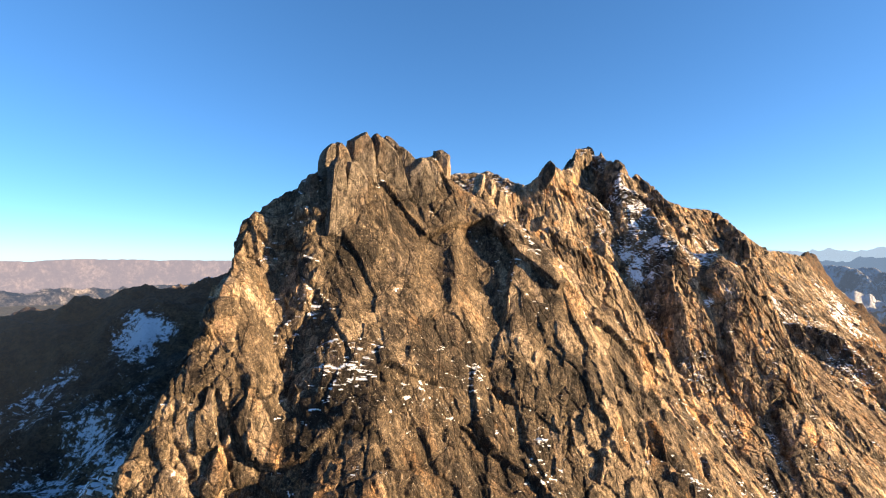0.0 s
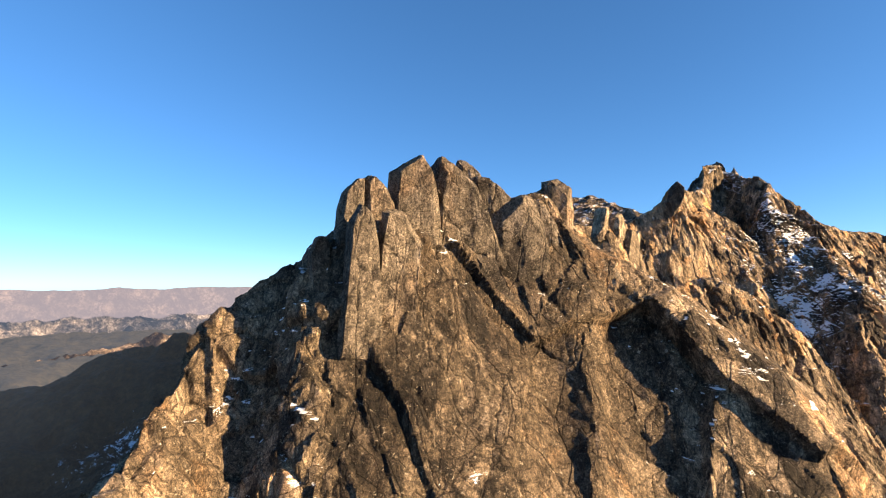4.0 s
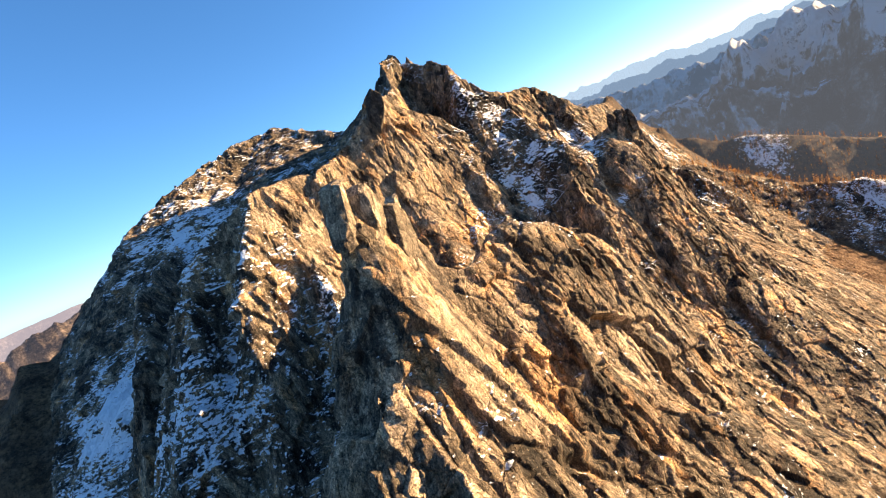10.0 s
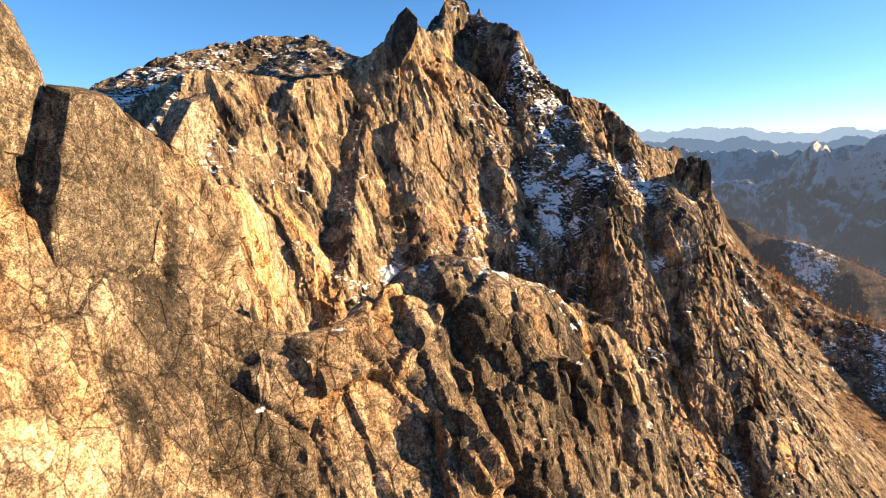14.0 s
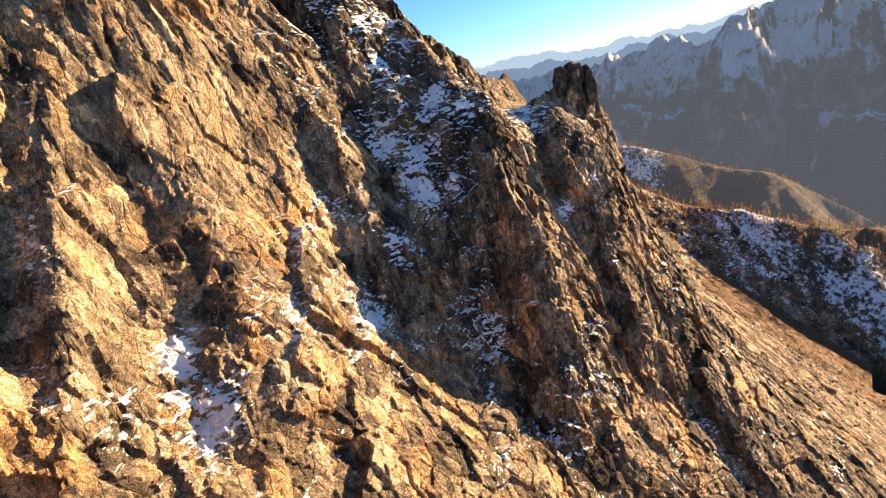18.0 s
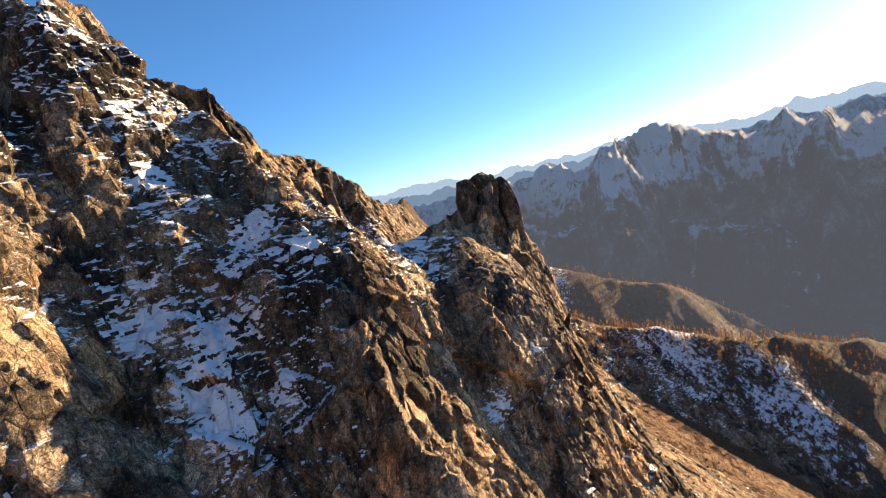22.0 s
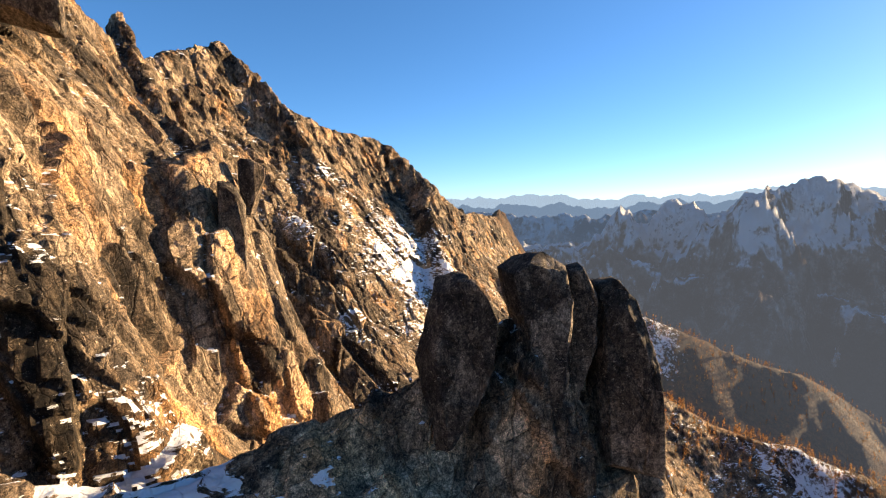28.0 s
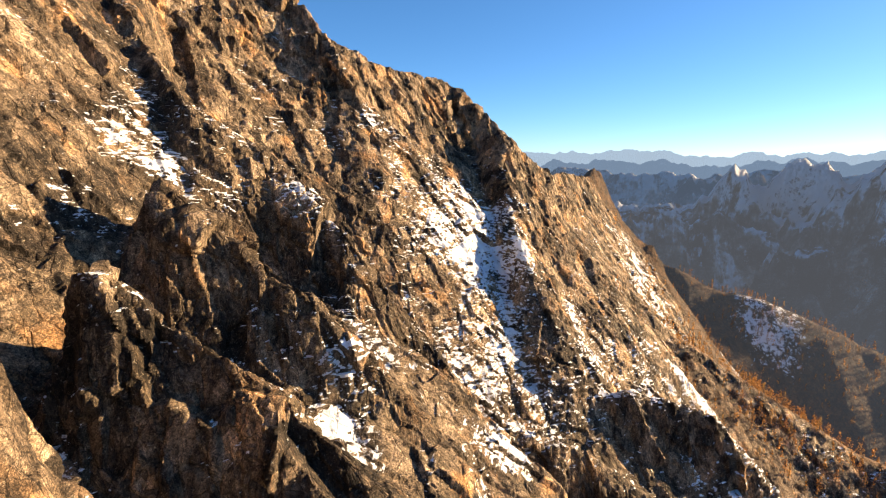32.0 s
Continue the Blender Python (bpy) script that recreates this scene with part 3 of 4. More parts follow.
def skin(VOX):
    """The surface where rock_depth is nought, as points and four-sided faces."""
    n, size = 4, 4 * VOX
    cx, cy, cz = np.meshgrid(np.arange(X0, X1, size), np.arange(Y0, Y1, size), np.arange(Z0, Z1, size), indexing="ij")
    low = np.stack([cx.ravel(), cy.ravel(), cz.ravel()], 1).astype(np.float32)
    least, most = np.full(len(low), 1e9), np.full(len(low), -1e9)
    for ca in itertools.product((-0.2, 0.5, 1.2), repeat=3):
        d = plain_depth(low + np.array(ca, np.float32) * np.float32(size))
        least, most = np.minimum(least, d), np.maximum(most, d)
    low = low[(least < 1) & (most > -1)]
    off = np.stack(np.meshgrid(*[np.arange(n + 1)] * 3, indexing="ij"), -1).reshape(-1, 3)
    keys, points, quads = [], [], []
    NX, NY = int((X1 - X0) / VOX) + 8, int((Y1 - Y0) / VOX) + 8
    edge_keys = []
    for part_of in np.array_split(low, max(1, len(low) // 4000)):
        p = (part_of[:, None, :] + off[None] * np.float32(VOX)).reshape(-1, 3)
        v = rock_depth(p).reshape(-1, n + 1, n + 1, n + 1)
        base = np.round((part_of - np.array([X0, Y0, Z0], np.float32)) / VOX).astype(np.int64)
        inside = v < 0
        cnt = np.zeros(v[:, :n, :n, :n].shape, np.int8)
        for a in (0, 1):
            for b in (0, 1):
                for c in (0, 1):
                    cnt += inside[:, a:n + a, b:n + b, c:n + c]
        bl, i, j, k = np.nonzero((cnt > 0) & (cnt < 8))
        total, num = np.zeros((len(bl), 3), np.float32), np.zeros(len(bl), np.float32)
        corners = [(a, b, c) for a in (0, 1) for b in (0, 1) for c in (0, 1)]
        for ca in corners:
            for ax in range(3):
                if ca[ax]:
                    continue
                cb = list(ca)
                cb[ax] = 1
                va, vb = v[bl, i + ca[0], j + ca[1], k + ca[2]], v[bl, i + cb[0], j + cb[1], k + cb[2]]
                cut = (va < 0) != (vb < 0)
                t = np.where(cut, va / np.where(va == vb, 1, va - vb), 0)
                at = np.tile(np.array(ca, np.float32), (len(bl), 1))
                at[:, ax] += t
                total += np.where(cut[:, None], at, 0)
                num += cut
        cell = base[bl] + np.stack([i, j, k], 1)
        points.append((cell + total / num[:, None]) * VOX + np.array([X0, Y0, Z0]))
        keys.append((cell[:, 2] * NY + cell[:, 1]) * NX + cell[:, 0])
        for ax in range(3):
            s = [slice(0, n)] * 3
            t = [slice(0, n)] * 3
            t[ax] = slice(1, n + 1)
            a, b = inside[(slice(None), *s)], inside[(slice(None), *t)]
            bl2, i2, j2, k2 = np.nonzero(a != b)
            c = base[bl2] + np.stack([i2, j2, k2], 1)
            edge_keys.append((ax, (c[:, 2] * NY + c[:, 1]) * NX + c[:, 0], a[bl2, i2, j2, k2]))
    keys, points = np.concatenate(keys), np.concatenate(points)
    keys, first = np.unique(keys, return_index=True)
    points = points[first]
    step = (1, NX, NX * NY)
    for ax, e, solid in edge_keys:
        u, w = step[(ax + 1) % 3], step[(ax + 2) % 3]
        four = np.stack([e, e - u, e - u - w, e - w], 1)
        four[~solid] = four[~solid][:, ::-1]
        at = np.clip(np.searchsorted(keys, four), 0, len(keys) - 1)
        ok = (keys[at] == four).all(1)
        quads.append(at[ok])
    return points, np.concatenate(quads)


def point_normals(pts, quads):
    nrm = np.cross(pts[quads[:, 2]] - pts[quads[:, 0]], pts[quads[:, 3]] - pts[quads[:, 1]])
    out = np.zeros_like(pts)
    for c in range(4):
        for ax in range(3):
            out[:, ax] += np.bincount(quads[:, c], nrm[:, ax], len(pts))
    return out / np.maximum(np.linalg.norm(out, axis=1, keepdims=True), 1e-9)


def finer(pts, nrm, quads, n):
    """Each face cut into n by n."""
    if n == 1:
        return pts[quads].reshape(-1, 3), nrm[quads].reshape(-1, 3), np.arange(len(quads) * 4).reshape(-1, 4)
    u, v = np.meshgrid(np.linspace(0, 1, n + 1), np.linspace(0, 1, n + 1), indexing="ij")
    u, v = u.ravel(), v.ravel()
    w = np.stack([(1 - u) * (1 - v), u * (1 - v), u * v, (1 - u) * v], 1)
    p, m_ = np.einsum("kc,qcd->qkd", w, pts[quads]), np.einsum("kc,qcd->qkd", w, nrm[quads])
    i, j = np.meshgrid(np.arange(n), np.arange(n), indexing="ij")
    a = (i * (n + 1) + j).ravel()
    local = np.stack([a, a + n + 1, a + n + 2, a + 1], 1)
    faces = (np.arange(len(quads))[:, None, None] * (n + 1) ** 2 + local[None]).reshape(-1, 4)
    return p.reshape(-1, 3), m_.reshape(-1, 3), faces


def merged(pts, nrm, faces):
    q = np.round(pts * 500).astype(np.int64) + 1000000
    key = (q[:, 0] * 4000000 + q[:, 1]) * 2000000 + q[:, 2]
    _, first, back_ = np.unique(key, return_index=True, return_inverse=True)
    return pts[first], nrm[first], back_.ravel()[faces]


def mesh_of(name, pts, faces, material, snow=None, sharp=None, scree=None, tone=None):
    me = bpy.data.meshes.new(name)
    k = faces.shape[1]
    me.vertices.add(len(pts))
    me.vertices.foreach_set("co", np.ascontiguousarray(pts, np.float32).ravel())
    me.loops.add(faces.size)
    me.loops.foreach_set("vertex_index", np.ascontiguousarray(faces, np.int32).ravel())
    me.polygons.add(len(faces))
    me.polygons.foreach_set("loop_start", np.arange(0, faces.size, k, dtype=np.int32))
    me.update(calc_edges=True)
    me.polygons.foreach_set("use_smooth", np.ones(len(faces), bool))
    if snow is not None:
        a = me.attributes.new("snow", "FLOAT", "POINT")
        a.data.foreach_set("value", np.ascontiguousarray(snow, np.float32))
    if scree is not None:
        a = me.attributes.new("scree", "FLOAT", "POINT")
        a.data.foreach_set("value", np.ascontiguousarray(scree, np.float32))
    if tone is not None:
        a = me.attributes.new("tone", "FLOAT", "POINT")
        a.data.foreach_set("value", np.ascontiguousarray(tone, np.float32))
    if sharp:
        me.set_sharp_from_angle(angle=radians(sharp))
    me.materials.append(material)
    me.update()
    return me


def islands(faces, n):
    """For every point, the lowest point that it hangs together with."""
    mark = np.arange(n)
    while True:
        old = mark
        least = mark[faces].min(1)
        mark = mark.copy()
        for c in range(4):
            np.minimum.at(mark, faces[:, c], least)
        mark = mark[mark]
        if (mark == old).all():
            return mark


# smoother slabs: centre, reach, amount
CALM = [(214, 432, 312, 14, 0.7), (225, 441, 300, 13, 0.5), (23, 203, 312, 14, 0.7), (28, 250, 314, 9, 0.7), (-10, 106, 296, 40, 0.2), (75, 365, 315, 48, 0.5), (20, 270, 250, 40, 0.2), (-8, 108, 300, 22, 0.55), (30, 119, 295, 26, 0.85), (-7, 106, 294, 18, 0.25), (24, 200, 308, 12, 0.6), (22, 232, 310, 20, 0.7), (60, 205, 275, 22, 0.35)]
# shattered crests: centre, reach, amount
RAGGED = [(10, 655, 410, 80, 1.0), (60, 660, 415, 40, 1.0), (-50, 600, 360, 50, 0.8), (150, 515, 405, 40, 0.7), (260, 650, 400, 60, 0.7), (350, 660, 365, 60, 0.6), (445, 685, 312, 60, 0.5)]
# snow lies in gullies and on the sides turned from the sun: centre, reach, amount
SNOW = [(142, 392, 318, 30, 0.19), (155, 378, 297, 24, 0.19), (128, 402, 336, 24, 0.18), (180, 388, 308, 18, 0.19), (163, 383, 314, 5, 0.5), (149, 377, 299, 5, 0.55), (154, 375, 301, 4, 0.5), (141, 384, 302, 6, 0.5), (145, 376, 292, 6, 0.55), (146, 373, 287, 6, 0.5), (154, 368, 288, 3.5, 0.45), (167, 373, 310, 3, 0.42), (152, 396, 328, 5, 0.42), (151, 401, 339, 6, 0.42), (191, 356, 270, 3.5, 0.45), (203, 354, 277, 3, 0.4), (128, 368, 276, 6, 0.5), (113, 358, 263, 6, 0.45), (66, 351, 274, 5, 0.45), (157, 405, 347, 26, 0.26), (113, 372, 293, 16, 0.2), (112, 358, 267, 12, 0.34), (144, 353, 250, 16, 0.2), (185, 385, 305, 24, 0.16), (199, 376, 298, 14, 0.16), (53.5, 221.5, 313.5, 2.0, 0.5), (95, 352, 272, 16, 0.18), (200, 392, 300, 24, 0.22),
        (225, 525, 318, 50, 0.07), (240, 480, 290, 26, 0.06), (255, 540, 310, 16, 0.2), (262, 505, 300, 22, 0.14), (250, 475, 285, 18, 0.14), (335, 592, 285, 40, 0.3), (300, 532, 275, 30, 0.24), (326, 540, 240, 36, 0.2), (389, 552, 245, 34, 0.22), (440, 540, 190, 60, 0.22), (560, 365, 10, 70, 0.08), (630, 500, 50, 80, 0.15), (590, 735, 230, 45, 0.2), (560, 690, 220, 40, 0.22), (20, 640, 380, 120, 0.08), (-40, 560, 340, 60, 0.2), (210, 440, 290, 30, 0.14),
        (-10, 340, 300, 42, 0.25), (15, 330, 290, 26, 0.2), (-100, 440, 265, 50, 0.3), (-12, 250, 258, 34, 0.32), (-35, 322, 272, 28, 0.34), (2, 326, 276, 22, 0.25), (-63, 341, 263, 25, 0.3), (-22, 356, 332, 25, 0.2), (67, 342, 267, 9, 0.34), (53, 340, 275, 8, 0.3), (-60, 120, 240, 40, 0.2), (-25.7, 95.5, 293, 3.5, 0.3), (-27, 99, 301, 3, 0.28), (-20, 88, 277, 7, 0.16), (6, 104, 274, 5, 0.3), (4, 108, 284, 4, 0.24), (140, 430, 365, 34, 0.22), (155, 500, 405, 30, 0.16), (165, 340, 222, 20, 0.2), (-20, 112, 318, 10, 0.1),
        (218, 531, 331, 9, 0.26), (226, 528, 321, 8, 0.24), (239, 526, 310, 6, 0.3), (254, 527, 315, 5, 0.3), (254, 484, 285, 6, 0.34), (252, 478, 276, 5, 0.26), (251, 453, 274, 5, 0.28), (293, 484, 259, 8, 0.3), (335, 554, 252, 14, 0.28), (470, 575, 198, 25, 0.26), (300, 615, 342, 9, 0.28)]


def snow_amount(p):
    s = np.full(len(p), 0.07)
    for x, y, z, r, a in SNOW:
        d2 = ((p[:, 0] - x) ** 2 + (p[:, 1] - y) ** 2 + ((p[:, 2] - z) * 0.8) ** 2) / (r * r)
        s = np.maximum(s, 0.04 + a * np.exp(-d2))
    return s


pts, quads = skin(2.0)
# worn smooth before the joints are cut
for _ in range(3):
    total, num = np.zeros_like(pts), np.maximum(np.bincount(quads.ravel(), minlength=len(pts)), 1)
    centre = pts[quads].mean(1)
    for c in range(4):
        for ax in range(3):
            total[:, ax] += np.bincount(quads[:, c], centre[:, ax], len(pts))
    pts = pts + 0.7 * (total / num[:, None] - pts)
nrm = point_normals(pts, quads)
mid = pts[quads].mean(1)
away = off_line(mid[:, 0], mid[:, 1])
LANDFORMS = [
    ("rock_tower", "massive tan granite tower with lichen and snow ledges", (-10, 110, 300)),
    ("rock_fin", "jointed granite fin with a sunlit slabby face", (55, 222, 290)),
    ("rock_arete", "narrow granite ridge joining fin and main wall", (20, 275, 295)),
    ("rock_spur", "shaded rocky spur with a snow saddle", (-20, 350, 310)),
    ("rock_wall", "tall sunlit granite wall with vertical cracks", (70, 360, 310)),
    ("summit_peak", "broken granite summit with dark pinnacles", (140, 500, 400)),
    ("snow_gully", "shaded gully of dark rock and thin snow", (140, 380, 300)),
    ("rock_spire", "dark granite spire standing on a lit buttress", (218, 366, 280)),
    ("rock_buttress", "golden granite buttress with shadowed chimneys", (215, 435, 310)),
    ("rock_shoulder", "broken rock shoulder with a snowy scree bowl", (330, 600, 300)),
    ("snowy_peak", "snow dusted dark rock peak in shade", (10, 640, 390)),
]
cores = np.array([c for _, _, c in LANDFORMS], float)
owner = np.argmin(((mid[:, None, :] - cores[None]) ** 2).sum(2), 1)
for which, (name, label, _) in enumerate(LANDFORMS):
    allp, alln, allf, count = [], [], [], 0
    for n, lo, hi in ((5, -1, 46), (3, 46, 95), (2, 95, 190), (1, 190, 9999)):
        pick = (owner == which) & (away >= lo) & (away < hi)
        if pick.any():
            p, m_, f = finer(pts, nrm, quads[pick], n)
            allp.append(p), alln.append(m_), allf.append(f + count)
            count += len(p)
    if not count:
        continue
    p, m_, f = merged(np.concatenate(allp), np.concatenate(alln), np.concatenate(allf))
    m_ = m_ / np.maximum(np.linalg.norm(m_, axis=1, keepdims=True), 1e-6)
    pf = p.astype(np.float32)
    scree = np.clip((sample(FLAT, p[:, 0], p[:, 1]) - 0.70) / 0.1, 0, 1) * np.clip((p[:, 0] - 215) / 30, 0, 1) * np.clip((235 - p[:, 2]) / 30, 0, 1)
    push, tone = joints(pf, False)
    # the main wall's colour is raised to stand in for sun that only grazes it
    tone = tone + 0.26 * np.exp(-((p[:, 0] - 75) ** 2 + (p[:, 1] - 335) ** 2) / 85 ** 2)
    # pale split rock on the fin and the arete; the buttress is paler too
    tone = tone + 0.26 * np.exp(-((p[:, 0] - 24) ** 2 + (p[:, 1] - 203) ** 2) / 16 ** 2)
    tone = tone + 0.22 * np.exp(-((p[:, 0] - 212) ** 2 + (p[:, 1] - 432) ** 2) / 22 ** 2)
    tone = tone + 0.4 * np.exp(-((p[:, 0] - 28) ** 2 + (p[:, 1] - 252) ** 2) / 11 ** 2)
    # shade darkened into the colour of the spire and its saddle
    tone = tone - 0.10 * np.exp(-((p[:, 0] - 180) ** 2 + (p[:, 1] - 395) ** 2) / 36 ** 2)
    tone = tone - 0.16 * np.exp(-((p[:, 0] - 172) ** 2 + (p[:, 1] - 376) ** 2) / 16 ** 2)
    # brown rock below the spire, its colour lightened in place of grazing sun
    tone = tone + 0.26 * np.exp(-((p[:, 0] - 188) ** 2 + (p[:, 1] - 346) ** 2) / 26 ** 2)
    # black lichen, with shade darkened in, on the bowl's cliffs and the lower slabs
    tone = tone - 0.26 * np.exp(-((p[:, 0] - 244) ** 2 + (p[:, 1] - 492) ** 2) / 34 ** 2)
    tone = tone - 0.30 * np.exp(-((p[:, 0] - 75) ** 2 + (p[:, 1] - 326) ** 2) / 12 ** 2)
    # shade painted into the bowl's left cliff, its ribs, the gully and far peak
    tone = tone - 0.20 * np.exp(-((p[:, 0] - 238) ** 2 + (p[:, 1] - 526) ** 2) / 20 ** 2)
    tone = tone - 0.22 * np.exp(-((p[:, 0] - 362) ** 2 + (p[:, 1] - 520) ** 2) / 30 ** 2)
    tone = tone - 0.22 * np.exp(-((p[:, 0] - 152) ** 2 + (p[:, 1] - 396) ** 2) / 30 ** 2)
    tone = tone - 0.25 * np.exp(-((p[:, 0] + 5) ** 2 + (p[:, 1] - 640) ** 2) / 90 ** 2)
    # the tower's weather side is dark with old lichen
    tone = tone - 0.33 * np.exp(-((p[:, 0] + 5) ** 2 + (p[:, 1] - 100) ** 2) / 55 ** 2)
    push = push * (1 - 0.75 * scree)
    flat_part = np.clip(1.3 - np.abs(m_[:, 2]), 0.4, 1)
    p = p + m_ * (push * flat_part)[:, None]
    snow = snow_amount(p)
    thing = tagged(new(name), label, "rock formation")
    # each great joint block is a piece of its own; what is far off stays joined
    fc = pf[f].mean(1)
    away_f = off_line(fc[:, 0], fc[:, 1])
    near_cell = (blocks(fc, 19.0, 2.4, 21, tone=True) * 9999).astype(np.int64)
    far_cell = (blocks(fc, 62.0, 1.2, 91, tone=True) * 9999).astype(np.int64) + 20000
    cell = np.where(away_f < 95, near_cell, far_cell)
    chips = []
    for c in np.unique(cell):
        here = f[cell == c]
        used, ff = np.unique(here, return_inverse=True)
        ff = ff.reshape(-1, 4)
        mark = islands(ff, len(used))[ff[:, 0]]
        for k in np.unique(mark):
            one = here[mark == k]
            if len(one) < 60:
                chips.append(one)
                continue
            used, g = np.unique(one, return_inverse=True)
            piece = "crag" if c >= 20000 else "slab"
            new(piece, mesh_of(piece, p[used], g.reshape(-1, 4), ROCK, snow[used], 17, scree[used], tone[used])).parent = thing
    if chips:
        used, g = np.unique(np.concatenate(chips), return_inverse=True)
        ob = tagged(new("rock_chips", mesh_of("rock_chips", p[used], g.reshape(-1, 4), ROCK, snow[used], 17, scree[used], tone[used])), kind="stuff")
        ob.parent = thing


# ---- the ground out to the horizon ----
def ridged(q, size, seed, octaves):
    total, amp = 0, 1.0
    for k in range(octaves):
        total = total + amp * (1 - 2 * np.abs(soft_noise(q, size, seed + k)))
        size, amp = size * 0.48, amp * 0.52
    return total


def ground_z(x, y):
    """The open ground beyond the mountain, with its gullies and knolls."""
    z = height(x, y)
    p = np.stack([x.ravel(), y.ravel(), 0 * x.ravel()], 1).astype(np.float32)
    beyond = np.clip(-np.minimum(np.minimum(x - X0, X1 - x), np.minimum(y - Y0, Y1 - y)) / 15, 0, 1)
    west = np.clip((-100 - x) / 80, 0, 1)
    relief = (4 + 9 * west) * ridged(p, 75, 71, 4).reshape(x.shape) + 4 * soft_noise(p, 110, 77).reshape(x.shape)
    relief = relief + 9 * np.clip((z - 150) / 60, 0, 1) * (x > 0) * ridged(p, 34, 83, 5).reshape(x.shape)
    return z + relief * beyond


ang = np.linspace(0, 2 * np.pi, 721)[:-1]
rad = np.concatenate([np.arange(0, 1200, 7.0), 1200 * (4900 / 1200) ** np.linspace(0, 1, 60)])
aa, rr = np.meshgrid(ang, rad)
wx, wy = 195 + rr * np.cos(aa), 380 + rr * np.sin(aa)
inner = np.minimum(np.minimum(wx - X0, X1 - wx), np.minimum(wy - Y0, Y1 - wy))
wz = ground_z(wx, wy)
wz = np.where(inner > 0, np.maximum(wz - 0.6 - np.clip(inner - 8, 0, 999) * 3, -170), wz)
p = np.stack([wx.ravel(), wy.ravel(), wz.ravel()], 1)
nr, na = len(rad), len(ang)
i, j = np.meshgrid(np.arange(nr - 1), np.arange(na), indexing="ij")
f = np.stack([i * na + j, i * na + (j + 1) % na, (i + 1) * na + (j + 1) % na, (i + 1) * na + j], -1).reshape(-1, 4)[:, ::-1]
gsnow = np.full(len(p), 0.0)
for x, y, r, a in ((620, 490, 130, 0.46), (560, 370, 110, 0.44), (690, 400, 110, 0.40), (760, 690, 110, 0.44), (870, 780, 80, 0.42), (-310, 511, 45, 0.5), (-280, 390, 150, 0.36), (-355, 434, 100, 0.34), (-320, 645, 45, 0.5), (-180, 300, 90, 0.4)):
    gsnow = np.maximum(gsnow, a * np.exp(-((p[:, 0] - x) ** 2 + (p[:, 1] - y) ** 2) / (r * r)))
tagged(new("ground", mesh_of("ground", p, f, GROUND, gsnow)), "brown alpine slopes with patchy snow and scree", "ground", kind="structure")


# ---- ranges in the distance ----
def range_of(name, label, far, reach, crest_at, peaks, seed, material, snow=0.0, rugged=0.3, rows_=40):
    """A mountain range seen across valleys, on an arc: crest heights by bearing, peaks and ribbed sides."""
    n = 620
    bearings, tops = [c[0] for c in crest_at], [c[1] for c in crest_at]
    az, v = np.meshgrid(np.linspace(bearings[0], bearings[-1], n), np.linspace(-1, 1, 2 * rows_ + 1), indexing="ij")
    v = np.sign(v) * np.abs(v) ** 1.25
    arc = np.radians(az) * far
    q = np.stack([arc.ravel(), np.zeros(arc.size), np.full(arc.size, seed * 977.0)], 1).astype(np.float32)
    crest = np.interp(az, bearings, tops) + peaks * (0.55 * soft_noise(q, far / 4, seed) + 0.5 * ridged(q, far / 10, seed + 1, 7) + 0.16 * ridged(q, far / 45, seed + 21, 4) - 0.3).reshape(az.shape)
    s = (az - bearings[0]) / (bearings[-1] - bearings[0])
    ends = np.clip(np.minimum(s, 1 - s) / 0.12, 0, 1)
    wav = np.abs(v)
    r = far + v * reach + 0.12 * reach * soft_noise(q, far / 6, seed + 9).reshape(az.shape)
    px, py = 195 - np.sin(np.radians(az)) * r, 380 + np.cos(np.radians(az)) * r
    q3 = np.stack([px.ravel(), py.ravel(), np.full(az.size, seed * 131.0)], 1).astype(np.float32)
    rib = ridged(q3, reach * 0.5, seed + 5, 6).reshape(az.shape)
    base = -420.0
    z = base + (crest - base) * ends * (1 - wav) ** 1.35
    z = z + (rib - 0.8) * (crest - base) * rugged * np.clip(wav * 5, 0.03, 1) * (1 - wav) * ends
    z = np.minimum(z, crest * ends + base * (1 - ends) + 12 - 60 * wav)
    p = np.stack([px.ravel(), py.ravel(), z.ravel()], 1)
    w = 2 * rows_ + 1
    i, j = np.meshgrid(np.arange(n - 1), np.arange(w - 1), indexing="ij")
    f = np.stack([i * w + j, (i + 1) * w + j, (i + 1) * w + j + 1, i * w + j + 1], -1).reshape(-1, 4)
    sn = snow * (np.clip((p[:, 2] - 30) / 150, -1.4, 1) + 1.6 * np.clip(0.8 - rib.ravel(), -0.4, 0.5)) - (0.9 if snow < 0.08 else 0.0)
    return tagged(new(name, mesh_of(name, p, f, material, sn)), label, "mountain range", kind="structure")


# second colour and last number: the glow that stands in for haze
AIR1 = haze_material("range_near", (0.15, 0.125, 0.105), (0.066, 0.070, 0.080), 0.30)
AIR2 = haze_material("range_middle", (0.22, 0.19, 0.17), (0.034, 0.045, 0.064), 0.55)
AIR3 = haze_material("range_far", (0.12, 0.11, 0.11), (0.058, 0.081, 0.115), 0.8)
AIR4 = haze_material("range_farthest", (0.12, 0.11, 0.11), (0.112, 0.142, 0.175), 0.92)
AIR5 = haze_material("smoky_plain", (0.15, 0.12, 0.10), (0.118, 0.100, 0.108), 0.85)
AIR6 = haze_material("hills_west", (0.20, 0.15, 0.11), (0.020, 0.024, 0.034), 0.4)
